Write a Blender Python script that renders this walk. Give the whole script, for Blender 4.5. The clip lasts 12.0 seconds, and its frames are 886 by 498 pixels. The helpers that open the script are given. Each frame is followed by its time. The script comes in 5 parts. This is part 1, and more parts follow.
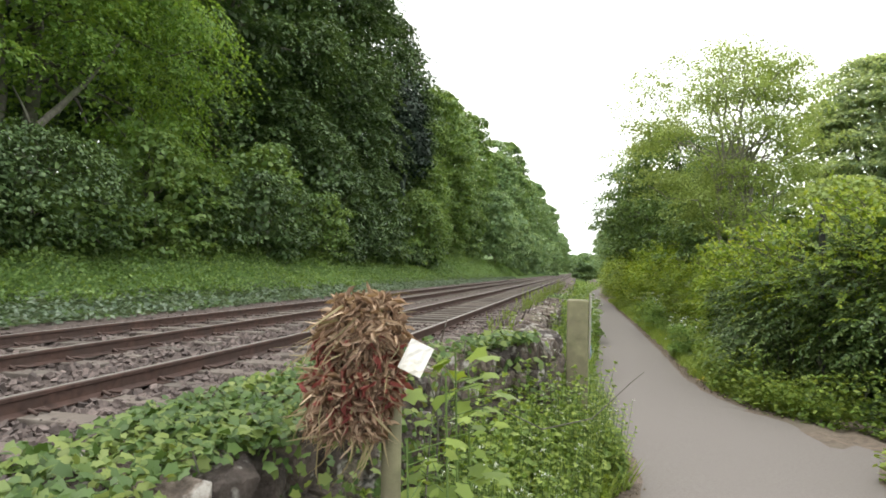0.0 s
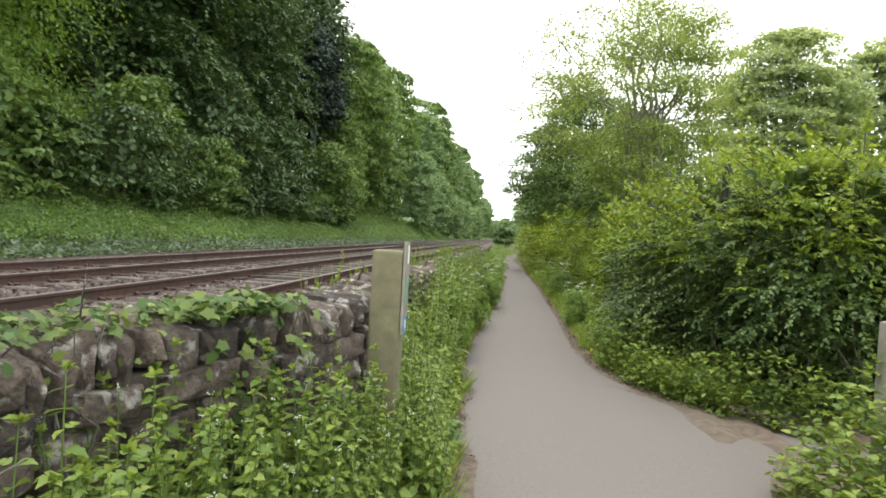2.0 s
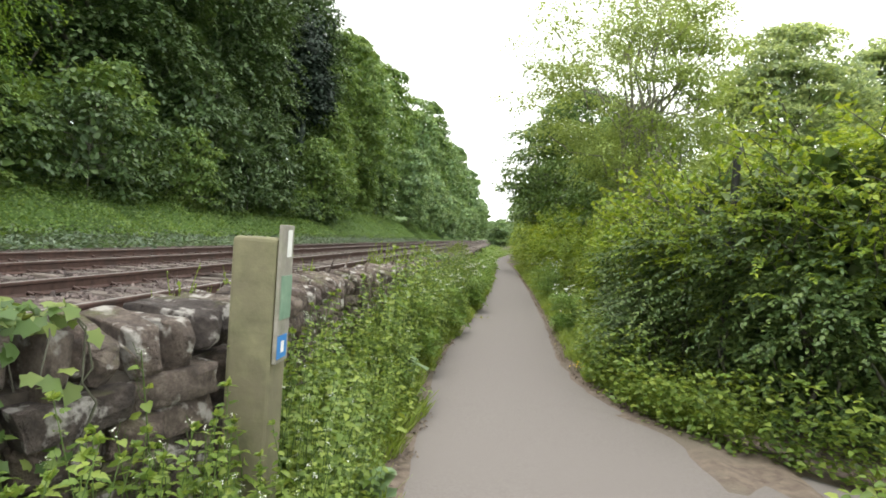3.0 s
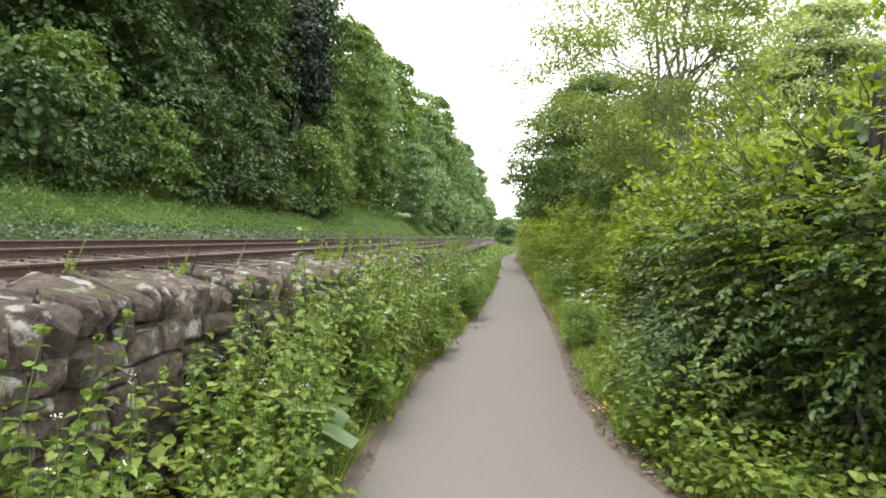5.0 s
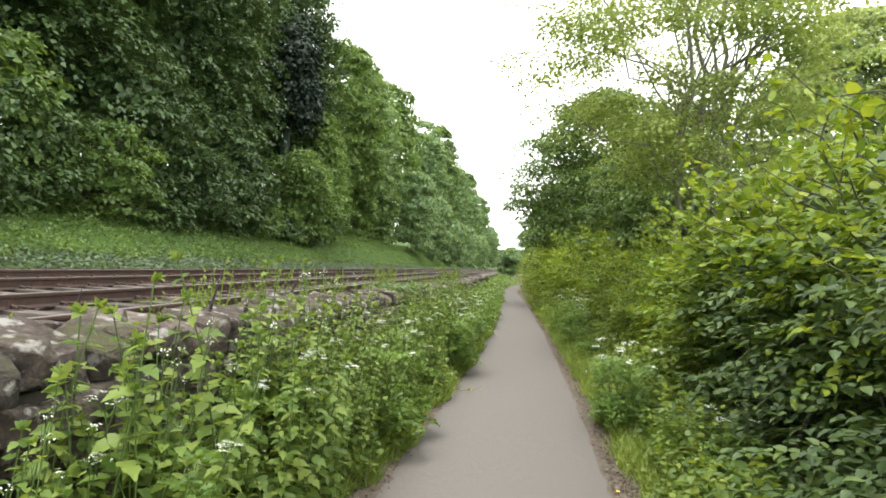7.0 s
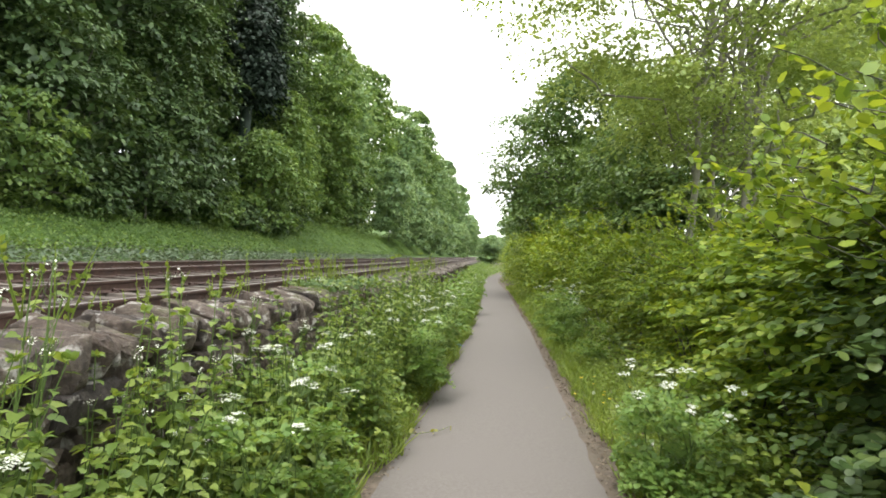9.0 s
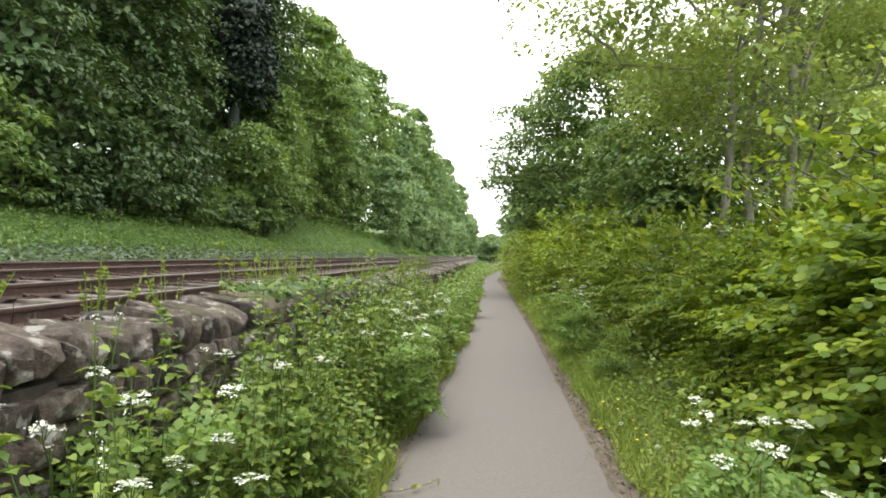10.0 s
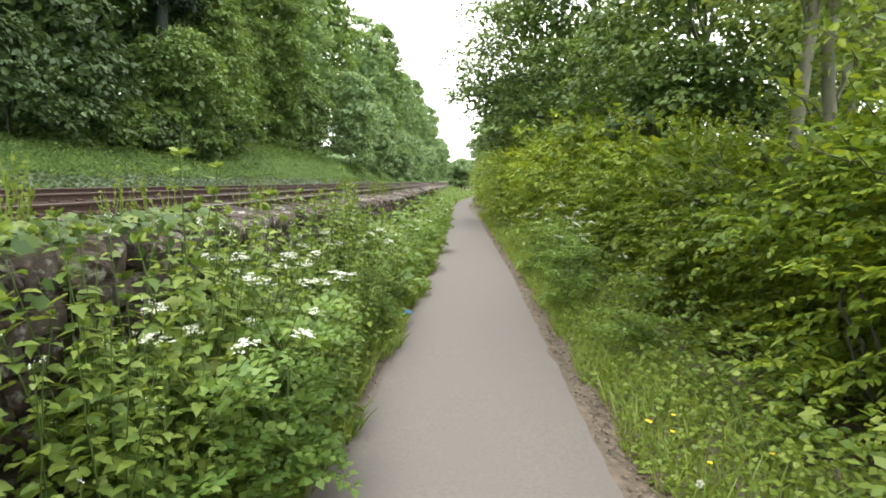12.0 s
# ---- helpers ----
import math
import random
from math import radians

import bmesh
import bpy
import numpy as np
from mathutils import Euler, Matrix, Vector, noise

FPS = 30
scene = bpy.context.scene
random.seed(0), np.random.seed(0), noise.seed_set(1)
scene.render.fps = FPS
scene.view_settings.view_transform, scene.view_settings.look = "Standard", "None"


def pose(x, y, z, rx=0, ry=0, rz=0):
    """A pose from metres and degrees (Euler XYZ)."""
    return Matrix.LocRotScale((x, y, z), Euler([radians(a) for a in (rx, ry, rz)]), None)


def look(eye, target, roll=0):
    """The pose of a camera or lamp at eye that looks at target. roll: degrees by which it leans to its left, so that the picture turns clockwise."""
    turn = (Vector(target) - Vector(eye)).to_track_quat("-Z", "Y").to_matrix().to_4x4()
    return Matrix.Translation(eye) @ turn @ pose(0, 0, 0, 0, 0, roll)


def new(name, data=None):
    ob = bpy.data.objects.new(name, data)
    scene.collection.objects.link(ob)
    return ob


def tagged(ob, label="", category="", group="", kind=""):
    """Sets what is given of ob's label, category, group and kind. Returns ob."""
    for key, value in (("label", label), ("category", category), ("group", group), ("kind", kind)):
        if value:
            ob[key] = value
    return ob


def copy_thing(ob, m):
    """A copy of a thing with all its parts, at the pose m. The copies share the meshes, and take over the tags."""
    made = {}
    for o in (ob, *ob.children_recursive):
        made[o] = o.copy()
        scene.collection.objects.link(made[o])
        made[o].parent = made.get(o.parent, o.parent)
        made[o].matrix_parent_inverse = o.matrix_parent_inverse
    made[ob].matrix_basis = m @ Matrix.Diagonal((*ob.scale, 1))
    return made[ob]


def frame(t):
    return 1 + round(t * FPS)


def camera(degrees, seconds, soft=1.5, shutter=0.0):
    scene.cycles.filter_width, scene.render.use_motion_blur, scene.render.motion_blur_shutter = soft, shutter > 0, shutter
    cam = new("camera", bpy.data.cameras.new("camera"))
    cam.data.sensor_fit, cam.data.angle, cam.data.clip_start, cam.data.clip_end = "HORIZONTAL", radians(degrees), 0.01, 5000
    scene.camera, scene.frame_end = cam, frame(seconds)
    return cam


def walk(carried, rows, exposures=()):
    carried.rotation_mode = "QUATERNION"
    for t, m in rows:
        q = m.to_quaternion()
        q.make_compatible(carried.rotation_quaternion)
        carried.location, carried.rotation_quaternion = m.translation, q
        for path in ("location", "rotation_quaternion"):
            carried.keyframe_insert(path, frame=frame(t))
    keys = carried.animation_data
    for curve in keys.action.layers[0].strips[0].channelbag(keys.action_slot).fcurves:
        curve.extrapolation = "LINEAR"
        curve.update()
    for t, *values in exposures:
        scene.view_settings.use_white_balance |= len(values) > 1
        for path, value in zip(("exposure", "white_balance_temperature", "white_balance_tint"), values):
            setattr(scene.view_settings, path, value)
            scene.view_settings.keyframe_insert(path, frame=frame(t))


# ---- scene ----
cam = camera(74.0, 12.0, soft=1.72)
METRES, EYE, TILT, LEAN, TURN = 16.408, 0.975, 2.006, -1.327, 12.959
ROWS = [
    (0.0, 0.0, 0.0, 0.0, -0.0, 0.0, -0.0),
    (0.5, 0.0165, 0.0254, -0.0014, -2.9, -2.49, -0.46),
    (1.0, 0.0347, 0.0455, -0.0049, -5.03, -3.22, -0.83),
    (1.5, 0.0505, 0.0744, -0.0088, -6.64, -3.46, -2.0),
    (2.0, 0.0687, 0.1038, -0.0136, -7.18, -3.5, -2.23),
    (2.5, 0.0878, 0.1377, -0.0176, -7.27, -3.43, -2.27),
    (3.0, 0.1048, 0.1754, -0.0205, -7.47, -3.44, -2.84),
    (5.0, 0.1511, 0.3334, -0.0338, -6.74, -3.68, -3.21),
    (5.5, 0.1655, 0.3795, -0.0364, -6.51, -3.44, -3.25),
    (6.0, 0.1708, 0.423, -0.0364, -6.39, -3.04, -3.28),
    (6.5, 0.1825, 0.4647, -0.0385, -6.24, -2.17, -3.31),
    (7.0, 0.1913, 0.5081, -0.0415, -6.44, -0.7, -3.29),
    (9.0, 0.2287, 0.667, -0.0483, -8.33, -1.7, -2.62),
    (9.5, 0.238, 0.7121, -0.0505, -8.53, -1.74, -2.77),
    (10.0, 0.2489, 0.7583, -0.0541, -8.45, -1.76, -2.47),
    (10.5, 0.2574, 0.8073, -0.0569, -8.54, -3.4, -2.59),
    (11.0, 0.271, 0.8528, -0.0613, -9.43, -5.7, -1.78),
    (11.5, 0.2817, 0.8983, -0.0655, -10.07, -8.07, -1.79),
    (12.0, 0.2978, 0.9412, -0.0675, -11.24, -8.83, -1.68),
]
walk(cam, [(t, pose(0, 0, EYE, TILT, LEAN, TURN) @ pose(METRES * x, METRES * y, METRES * z, 90 + pitch, roll, yaw)) for t, x, y, z, yaw, pitch, roll in ROWS],
     exposures=((0.0, 0.32), (2.5, 0.43), (5.5, 0.66), (9.5, 0.66), (12.0, 0.84)))

# ---------------------------------------------------------------- light
world = bpy.data.worlds.new("overcast_sky")
scene.world = world
world.use_nodes = True
wn, wl = world.node_tree.nodes, world.node_tree.links
sky = wn.new("ShaderNodeTexSky")
sky.sky_type, sky.sun_disc = "NISHITA", False
sky.sun_elevation, sky.sun_rotation = radians(76), radians(233)
sky.dust_density = 4.0
pale = wn.new("ShaderNodeHueSaturation")
pale.inputs["Saturation"].default_value = 0.12
cloud = wn.new("ShaderNodeMix")
cloud.data_type = "RGBA"
cloud.inputs[0].default_value = 0.75
cloud.inputs[7].default_value = (15.5, 15.7, 15.6, 1)
wl.new(sky.outputs[0], pale.inputs["Color"])
wl.new(pale.outputs[0], cloud.inputs[6])
wl.new(cloud.outputs[2], wn["Background"].inputs[0])
wn["Background"].inputs[1].default_value = 0.15
sun = new("sun", bpy.data.lights.new("sun", "SUN"))
sun.data.energy, sun.data.angle, sun.data.color = 1.5, radians(25), (1.0, 0.97, 0.9)
sun.matrix_world = look((0, 0, 60), (12, 9, 0))

# ---------------------------------------------------------------- materials


def nodes_of(name):
    m = bpy.data.materials.new(name)
    m.use_nodes = True
    nt = m.node_tree
    return m, nt.nodes, nt.links, nt.nodes["Principled BSDF"]


def ramp(n, stops):
    r = n.new("ShaderNodeValToRGB")
    while len(r.color_ramp.elements) < len(stops):
        r.color_ramp.elements.new(0.5)
    for e, (p, c) in zip(r.color_ramp.elements, stops):
        e.position, e.color = p, (*c, 1)
    return r


def tex_noise(n, l, scale, detail=5.0, rough=0.6, coord="Object"):
    t = n.new("ShaderNodeTexNoise")
    t.inputs["Scale"].default_value, t.inputs["Detail"].default_value = scale, detail
    t.inputs["Roughness"].default_value = rough
    if coord == "Position":
        l.new(n.new("ShaderNodeNewGeometry").outputs["Position"], t.inputs["Vector"])
    else:
        l.new(n.new("ShaderNodeTexCoord").outputs[coord], t.inputs["Vector"])
    return t


def mix_col(n, l, fac, a, b, mode="MIX"):
    m = n.new("ShaderNodeMix")
    m.data_type, m.blend_type = "RGBA", mode
    for sock, v in ((m.inputs[0], fac), (m.inputs[6], a), (m.inputs[7], b)):
        if isinstance(v, (int, float)):
            sock.default_value = v
        elif isinstance(v, tuple):
            sock.default_value = (*v, 1)
        else:
            l.new(v, sock)
    return m.outputs[2]


def surface(name, dark, light, scale, fine=0.0, rough=0.8, bump=0.3, stain=None, stain_scale=1.0, metallic=0.0, depth=0.01, spread=(0.3, 0.7), vary=0.0, patch=(0.45, 0.65)):
    """Two tones of grain, an optional stain at a larger scale, bump, and a shift from object to object."""
    m, n, l, b = nodes_of(name)
    t = tex_noise(n, l, scale, 6)
    r = ramp(n, [(spread[0], dark), (spread[1], light)])
    l.new(t.outputs["Fac"], r.inputs[0])
    col = r.outputs[0]
    if stain:
        t2 = tex_noise(n, l, stain_scale, 4)
        r2 = ramp(n, [(patch[0], (0, 0, 0)), (patch[1], (1, 1, 1))])
        l.new(t2.outputs["Fac"], r2.inputs[0])
        col = mix_col(n, l, r2.outputs[0], col, stain)
    if vary:
        info = n.new("ShaderNodeObjectInfo")
        geo = n.new("ShaderNodeNewGeometry")
        add = n.new("ShaderNodeMath")
        add.operation = "ADD"
        l.new(info.outputs["Random"], add.inputs[0])
        l.new(geo.outputs["Random Per Island"], add.inputs[1])
        fr = n.new("ShaderNodeMath")
        fr.operation = "FRACT"
        l.new(add.outputs[0], fr.inputs[0])
        r3 = ramp(n, [(0.0, (1 - vary,) * 3), (1.0, (1 + vary * 0.5,) * 3)])
        l.new(fr.outputs[0], r3.inputs[0])
        col = mix_col(n, l, 1.0, col, r3.outputs[0], "MULTIPLY")
    l.new(col, b.inputs["Base Color"])
    b.inputs["Roughness"].default_value, b.inputs["Metallic"].default_value = rough, metallic
    if bump:
        t3 = tex_noise(n, l, fine or scale * 4, 6)
        bp = n.new("ShaderNodeBump")
        bp.inputs["Strength"].default_value, bp.inputs["Distance"].default_value = bump, depth
        l.new(t3.outputs["Fac"], bp.inputs["Height"])
        l.new(bp.outputs[0], b.inputs["Normal"])
    return m


def rubble_material(name):
    """Purple-brown sandstone, each stone of its own tone, with pale lichen and moss on its upper faces."""
    m, n, l, b = nodes_of(name)
    grain = tex_noise(n, l, 16, 7, 0.68, "Position")
    r = ramp(n, [(0.30, (0.035, 0.028, 0.025)), (0.52, (0.115, 0.094, 0.080)), (0.72, (0.23, 0.20, 0.172))])
    l.new(grain.outputs["Fac"], r.inputs[0])
    info = n.new("ShaderNodeObjectInfo")
    geo = n.new("ShaderNodeNewGeometry")
    add = n.new("ShaderNodeMath")
    add.operation = "ADD"
    l.new(info.outputs["Random"], add.inputs[0])
    l.new(geo.outputs["Random Per Island"], add.inputs[1])
    fr = n.new("ShaderNodeMath")
    fr.operation = "FRACT"
    l.new(add.outputs[0], fr.inputs[0])
    tone = ramp(n, [(0.0, (0.50, 0.49, 0.50)), (0.35, (0.90, 0.82, 0.77)), (0.7, (1.05, 1.02, 0.97)), (1.0, (1.4, 1.34, 1.26))])
    l.new(fr.outputs[0], tone.inputs[0])
    col = mix_col(n, l, 1.0, r.outputs[0], tone.outputs[0], "MULTIPLY")
    lichen = tex_noise(n, l, 9.5, 5, 0.55, "Position")
    lr = ramp(n, [(0.565, (0, 0, 0)), (0.64, (0.8, 0.8, 0.8))])
    l.new(lichen.outputs["Fac"], lr.inputs[0])
    col = mix_col(n, l, lr.outputs[0], col, (0.46, 0.44, 0.40))
    moss = tex_noise(n, l, 2.6, 5, 0.6, "Position")
    mr = ramp(n, [(0.53, (0, 0, 0)), (0.62, (0.85, 0.85, 0.85))])
    l.new(moss.outputs["Fac"], mr.inputs[0])
    sep = n.new("ShaderNodeSeparateXYZ")
    l.new(geo.outputs["Normal"], sep.inputs[0])
    up = ramp(n, [(0.35, (0, 0, 0)), (0.8, (1, 1, 1))])
    l.new(sep.outputs["Z"], up.inputs[0])
    fac = mix_col(n, l, 1.0, mr.outputs[0], up.outputs[0], "MULTIPLY")
    col = mix_col(n, l, fac, col, (0.085, 0.085, 0.03))
    l.new(col, b.inputs["Base Color"])
    b.inputs["Roughness"].default_value = 0.93
    fine = tex_noise(n, l, 45, 7, 0.7, "Position")
    bp = n.new("ShaderNodeBump")
    bp.inputs["Strength"].default_value, bp.inputs["Distance"].default_value = 0.95, 0.035
    l.new(fine.outputs["Fac"], bp.inputs["Height"])
    l.new(bp.outputs[0], b.inputs["Normal"])
    return m


def leaf_material(name, dark, mid, light, through_light=0.35, patch=0.5, gloss=0.45, grey=0.13):
    """Leaf green that varies from leaf to leaf and from bough to bough, and lets light through."""
    m, n, l, b = nodes_of(name)
    geo = n.new("ShaderNodeNewGeometry")
    t = tex_noise(n, l, patch, 3)
    mixer = n.new("ShaderNodeMath")
    mixer.operation = "MULTIPLY_ADD"
    mixer.inputs[1].default_value = 0.4
    l.new(geo.outputs["Random Per Island"], mixer.inputs[0])
    half = n.new("ShaderNodeMath")
    half.operation = "MULTIPLY"
    half.inputs[1].default_value = 0.5
    l.new(t.outputs["Fac"], half.inputs[0])
    l.new(half.outputs[0], mixer.inputs[2])
    dark, mid, light = (tuple((1 - grey) * q + grey * sum(c) / 3 for q in c) for c in (dark, mid, light))
    r = ramp(n, [(0.13, dark), (0.43, mid), (0.74, light)])
    l.new(mixer.outputs[0], r.inputs[0])
    l.new(r.outputs[0], b.inputs["Base Color"])
    b.inputs["Roughness"].default_value = gloss
    b.inputs["Specular IOR Level"].default_value = 0.35
    tr = n.new("ShaderNodeBsdfTranslucent")
    warm = mix_col(n, l, 1.0, r.outputs[0], (1.4, 1.25, 0.7), "MULTIPLY")
    l.new(warm, tr.inputs["Color"])
    ms = n.new("ShaderNodeMixShader")
    ms.inputs[0].default_value = through_light
    l.new(b.outputs[0], ms.inputs[1])
    l.new(tr.outputs[0], ms.inputs[2])
    l.new(ms.outputs[0], n["Material Output"].inputs["Surface"])
    return m


M_BEECH = leaf_material("beech_leaf", (0.054, 0.131, 0.016), (0.138, 0.261, 0.030), (0.244, 0.379, 0.050), 0.45, 0.3)
M_SYCAMORE = leaf_material("sycamore_leaf", (0.025, 0.055, 0.018), (0.062, 0.121, 0.033), (0.135, 0.212, 0.060), 0.22, 0.35)
M_BUSH = leaf_material("bush_leaf", (0.052, 0.118, 0.027), (0.126, 0.221, 0.046), (0.221, 0.326, 0.071), 0.35, 0.3)
# far trees' green, made paler and bluer to carry the haze of distance
M_WOOD_HAZE = leaf_material("hazed_woodland_leaf", (0.080, 0.158, 0.076), (0.162, 0.272, 0.108), (0.27, 0.385, 0.152), 0.35, 0.15)
M_ASH = leaf_material("ash_leaf", (0.130, 0.195, 0.050), (0.250, 0.345, 0.085), (0.372, 0.490, 0.160), 0.45, 0.4)
M_DARK_TREE = leaf_material("maple_leaf", (0.042, 0.090, 0.031), (0.103, 0.187, 0.041), (0.208, 0.310, 0.071), 0.35, 0.4)
# needle green lightened and blued, with distance haze mixed into the colour
M_CEDAR = leaf_material("hazed_conifer_needle", (0.13, 0.20, 0.125), (0.26, 0.36, 0.20), (0.42, 0.52, 0.29), 0.6, 0.4)
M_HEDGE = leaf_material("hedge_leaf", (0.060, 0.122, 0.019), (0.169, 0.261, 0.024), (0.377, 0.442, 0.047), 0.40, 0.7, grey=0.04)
# mature leaf green darkened for the shade on the hedge's end and foot
M_HEDGE_SHADE = leaf_material("shaded_hedge_leaf", (0.030, 0.068, 0.019), (0.072, 0.130, 0.027), (0.155, 0.215, 0.042), 0.2, 0.7)
M_NETTLE = leaf_material("nettle_leaf", (0.056, 0.108, 0.022), (0.150, 0.236, 0.042), (0.325, 0.395, 0.078), 0.4, 0.8, grey=0.04)
M_PARSLEY = leaf_material("cow_parsley_leaf", (0.076, 0.162, 0.033), (0.153, 0.257, 0.055), (0.249, 0.351, 0.085), 0.4, 0.9, grey=0.04)
M_DOCK = leaf_material("dock_leaf", (0.110, 0.199, 0.083), (0.157, 0.256, 0.109), (0.202, 0.298, 0.134), 0.3, 3.0)
M_IVY = leaf_material("ivy_leaf", (0.024, 0.058, 0.012), (0.074, 0.132, 0.028), (0.205, 0.252, 0.058), 0.25, 2.0, 0.5, grey=0.04)
# grey-green lightened in its base colour for the sky's sheen on glossy leaves
M_BANKIVY = leaf_material("bank_ivy_sheen_leaf", (0.048, 0.085, 0.046), (0.10, 0.15, 0.088), (0.19, 0.24, 0.165), 0.2, 0.8, 0.35)
# ivy coloured near black: the deep shade in one crown's hollow
M_SHADE_IVY = leaf_material("shade_ivy_leaf", (0.011, 0.024, 0.016), (0.020, 0.042, 0.025), (0.036, 0.066, 0.038), 0.1, 0.8, 0.6)
M_GRASS = leaf_material("grass_blade", (0.088, 0.148, 0.021), (0.177, 0.257, 0.037), (0.306, 0.378, 0.085), 0.4, 0.6, grey=0.04)
M_STRAW = leaf_material("dry_stalk", (0.16, 0.13, 0.06), (0.26, 0.21, 0.10), (0.38, 0.31, 0.17), 0.15, 3.0, 0.7)
M_LITTER = leaf_material("dry_leaf_litter", (0.07, 0.05, 0.037), (0.15, 0.115, 0.085), (0.27, 0.215, 0.16), 0.1, 2.0, 0.9)
M_DEAD = leaf_material("dead_petal", (0.10, 0.055, 0.035), (0.29, 0.18, 0.11), (0.58, 0.43, 0.29), 0.15, 14.0, 0.8)
M_DEADRED = leaf_material("dead_red_petal", (0.13, 0.02, 0.02), (0.25, 0.05, 0.04), (0.33, 0.10, 0.07), 0.15, 9.0, 0.8)
M_PETAL = surface("white_petal", (0.60, 0.63, 0.50), (0.76, 0.78, 0.68), 40, bump=0)
M_YELLOW = surface("yellow_petal", (0.75, 0.5, 0.02), (0.85, 0.62, 0.03), 30, bump=0)
M_STEM = surface("green_stem", (0.06, 0.11, 0.02), (0.12, 0.18, 0.04), 20, bump=0.1)
M_BARK = surface("bark", (0.05, 0.045, 0.035), (0.15, 0.14, 0.115), 6, 25, 0.9, 0.6, (0.07, 0.085, 0.04), 1.2, depth=0.03)
M_PALEBARK = surface("pale_bark", (0.16, 0.15, 0.12), (0.33, 0.31, 0.26), 7, 25, 0.9, 0.5, (0.14, 0.16, 0.09), 1.5, depth=0.02)
M_ASPHALT = surface("worn_asphalt", (0.126, 0.112, 0.101), (0.165, 0.148, 0.136), 40, 180, 0.92, 0.35, (0.146, 0.130, 0.119), 0.8, depth=0.005)
M_EARTH = surface("earth_litter", (0.075, 0.055, 0.042), (0.19, 0.15, 0.115), 9, 60, 0.95, 0.7, (0.12, 0.10, 0.075), 1.4, depth=0.02)
M_GRASSBANK = surface("grass_bank", (0.035, 0.075, 0.012), (0.10, 0.18, 0.025), 3, 40, 0.95, 0.8, (0.06, 0.11, 0.02), 0.4, depth=0.06)
M_BALLAST = surface("ballast_bed", (0.055, 0.042, 0.037), (0.140, 0.106, 0.094), 28, 40, 0.95, 1.0, (0.100, 0.077, 0.065), 0.8, depth=0.05)
M_STONE = surface("ballast_stone", (0.062, 0.047, 0.042), (0.18, 0.143, 0.129), 14, 90, 0.9, 0.4, vary=0.5)
M_RAIL = surface("rusted_rail", (0.045, 0.026, 0.020), (0.115, 0.065, 0.05), 12, 80, 0.75, 0.3, (0.06, 0.04, 0.033), 3, metallic=0.2, depth=0.003)
M_RAILTOP = surface("worn_rail_top", (0.17, 0.15, 0.135), (0.28, 0.26, 0.24), 8, rough=0.5, bump=0.05, metallic=0.5)
M_SLEEPER = surface("weathered_sleeper", (0.075, 0.062, 0.052), (0.19, 0.165, 0.14), 7, 50, 0.92, 0.5, (0.11, 0.09, 0.075), 1.5, vary=0.3)
M_MASON = rubble_material("sandstone")
M_MORTAR = surface("old_mortar", (0.03, 0.026, 0.02), (0.09, 0.075, 0.06), 10, 40, 0.95, 0.6)
M_POST = surface("weathered_post", (0.10, 0.10, 0.055), (0.21, 0.20, 0.11), 9, 60, 0.9, 0.5, (0.15, 0.135, 0.085), 3, depth=0.006)
M_GREYWOOD = surface("grey_wood", (0.17, 0.16, 0.13), (0.34, 0.32, 0.27), 8, 60, 0.9, 0.5, (0.17, 0.19, 0.11), 3)
M_PAPER = surface("damp_paper", (0.62, 0.60, 0.56), (0.80, 0.79, 0.76), 12, bump=0.2, stain=(0.6, 0.57, 0.5), stain_scale=9)
M_BLUE = surface("blue_sign", (0.02, 0.16, 0.42), (0.04, 0.22, 0.52), 15, bump=0, rough=0.4)
M_GREEN = surface("faded_green_sign", (0.12, 0.22, 0.15), (0.22, 0.32, 0.23), 15, bump=0, rough=0.5)
M_WHITE = surface("white_paint", (0.66, 0.66, 0.63), (0.78, 0.78, 0.75), 12, bump=0.05, rough=0.5)
M_IRON = surface("dark_iron", (0.02, 0.02, 0.022), (0.05, 0.05, 0.05), 12, bump=0.1, rough=0.6)

# ---------------------------------------------------------------- mesh helpers


class Build:
    """Collects vertices and four-cornered faces, and turns them into one mesh."""

    def __init__(self):
        self.v, self.f, self.n = [], [], 0

    def add(self, verts, quads):
        verts = np.asarray(verts, dtype=np.float32).reshape(-1, 3)
        self.v.append(verts)
        self.f.append(np.asarray(quads, dtype=np.int32).reshape(-1, 4) + self.n)
        self.n += len(verts)

    def mesh(self, name, mat, smooth=True):
        v, f = np.concatenate(self.v), np.concatenate(self.f)
        me = bpy.data.meshes.new(name)
        me.vertices.add(len(v))
        me.vertices.foreach_set("co", v.ravel())
        me.loops.add(f.size)
        me.loops.foreach_set("vertex_index", f.ravel())
        me.polygons.add(len(f))
        me.polygons.foreach_set("loop_start", np.arange(0, f.size, 4, dtype=np.int32))
        me.polygons.foreach_set("use_smooth", np.full(len(f), smooth))
        me.materials.append(mat)
        me.update(calc_edges=True)
        me.validate()
        return me

    def part(self, name, mat, parent=None, label="", smooth=True):
        ob = new(name, self.mesh(name, mat, smooth))
        if parent:
            ob.parent = parent
        return tagged(ob, label) if label else ob


def thing(name, place, label, category, group="", kind=""):
    ob = new(name)
    ob.location = place
    ob.empty_display_size = 0.2
    return tagged(ob, label, category, group, kind)


def unit(a):
    return a / np.maximum(np.linalg.norm(a, axis=-1, keepdims=True), 1e-6)


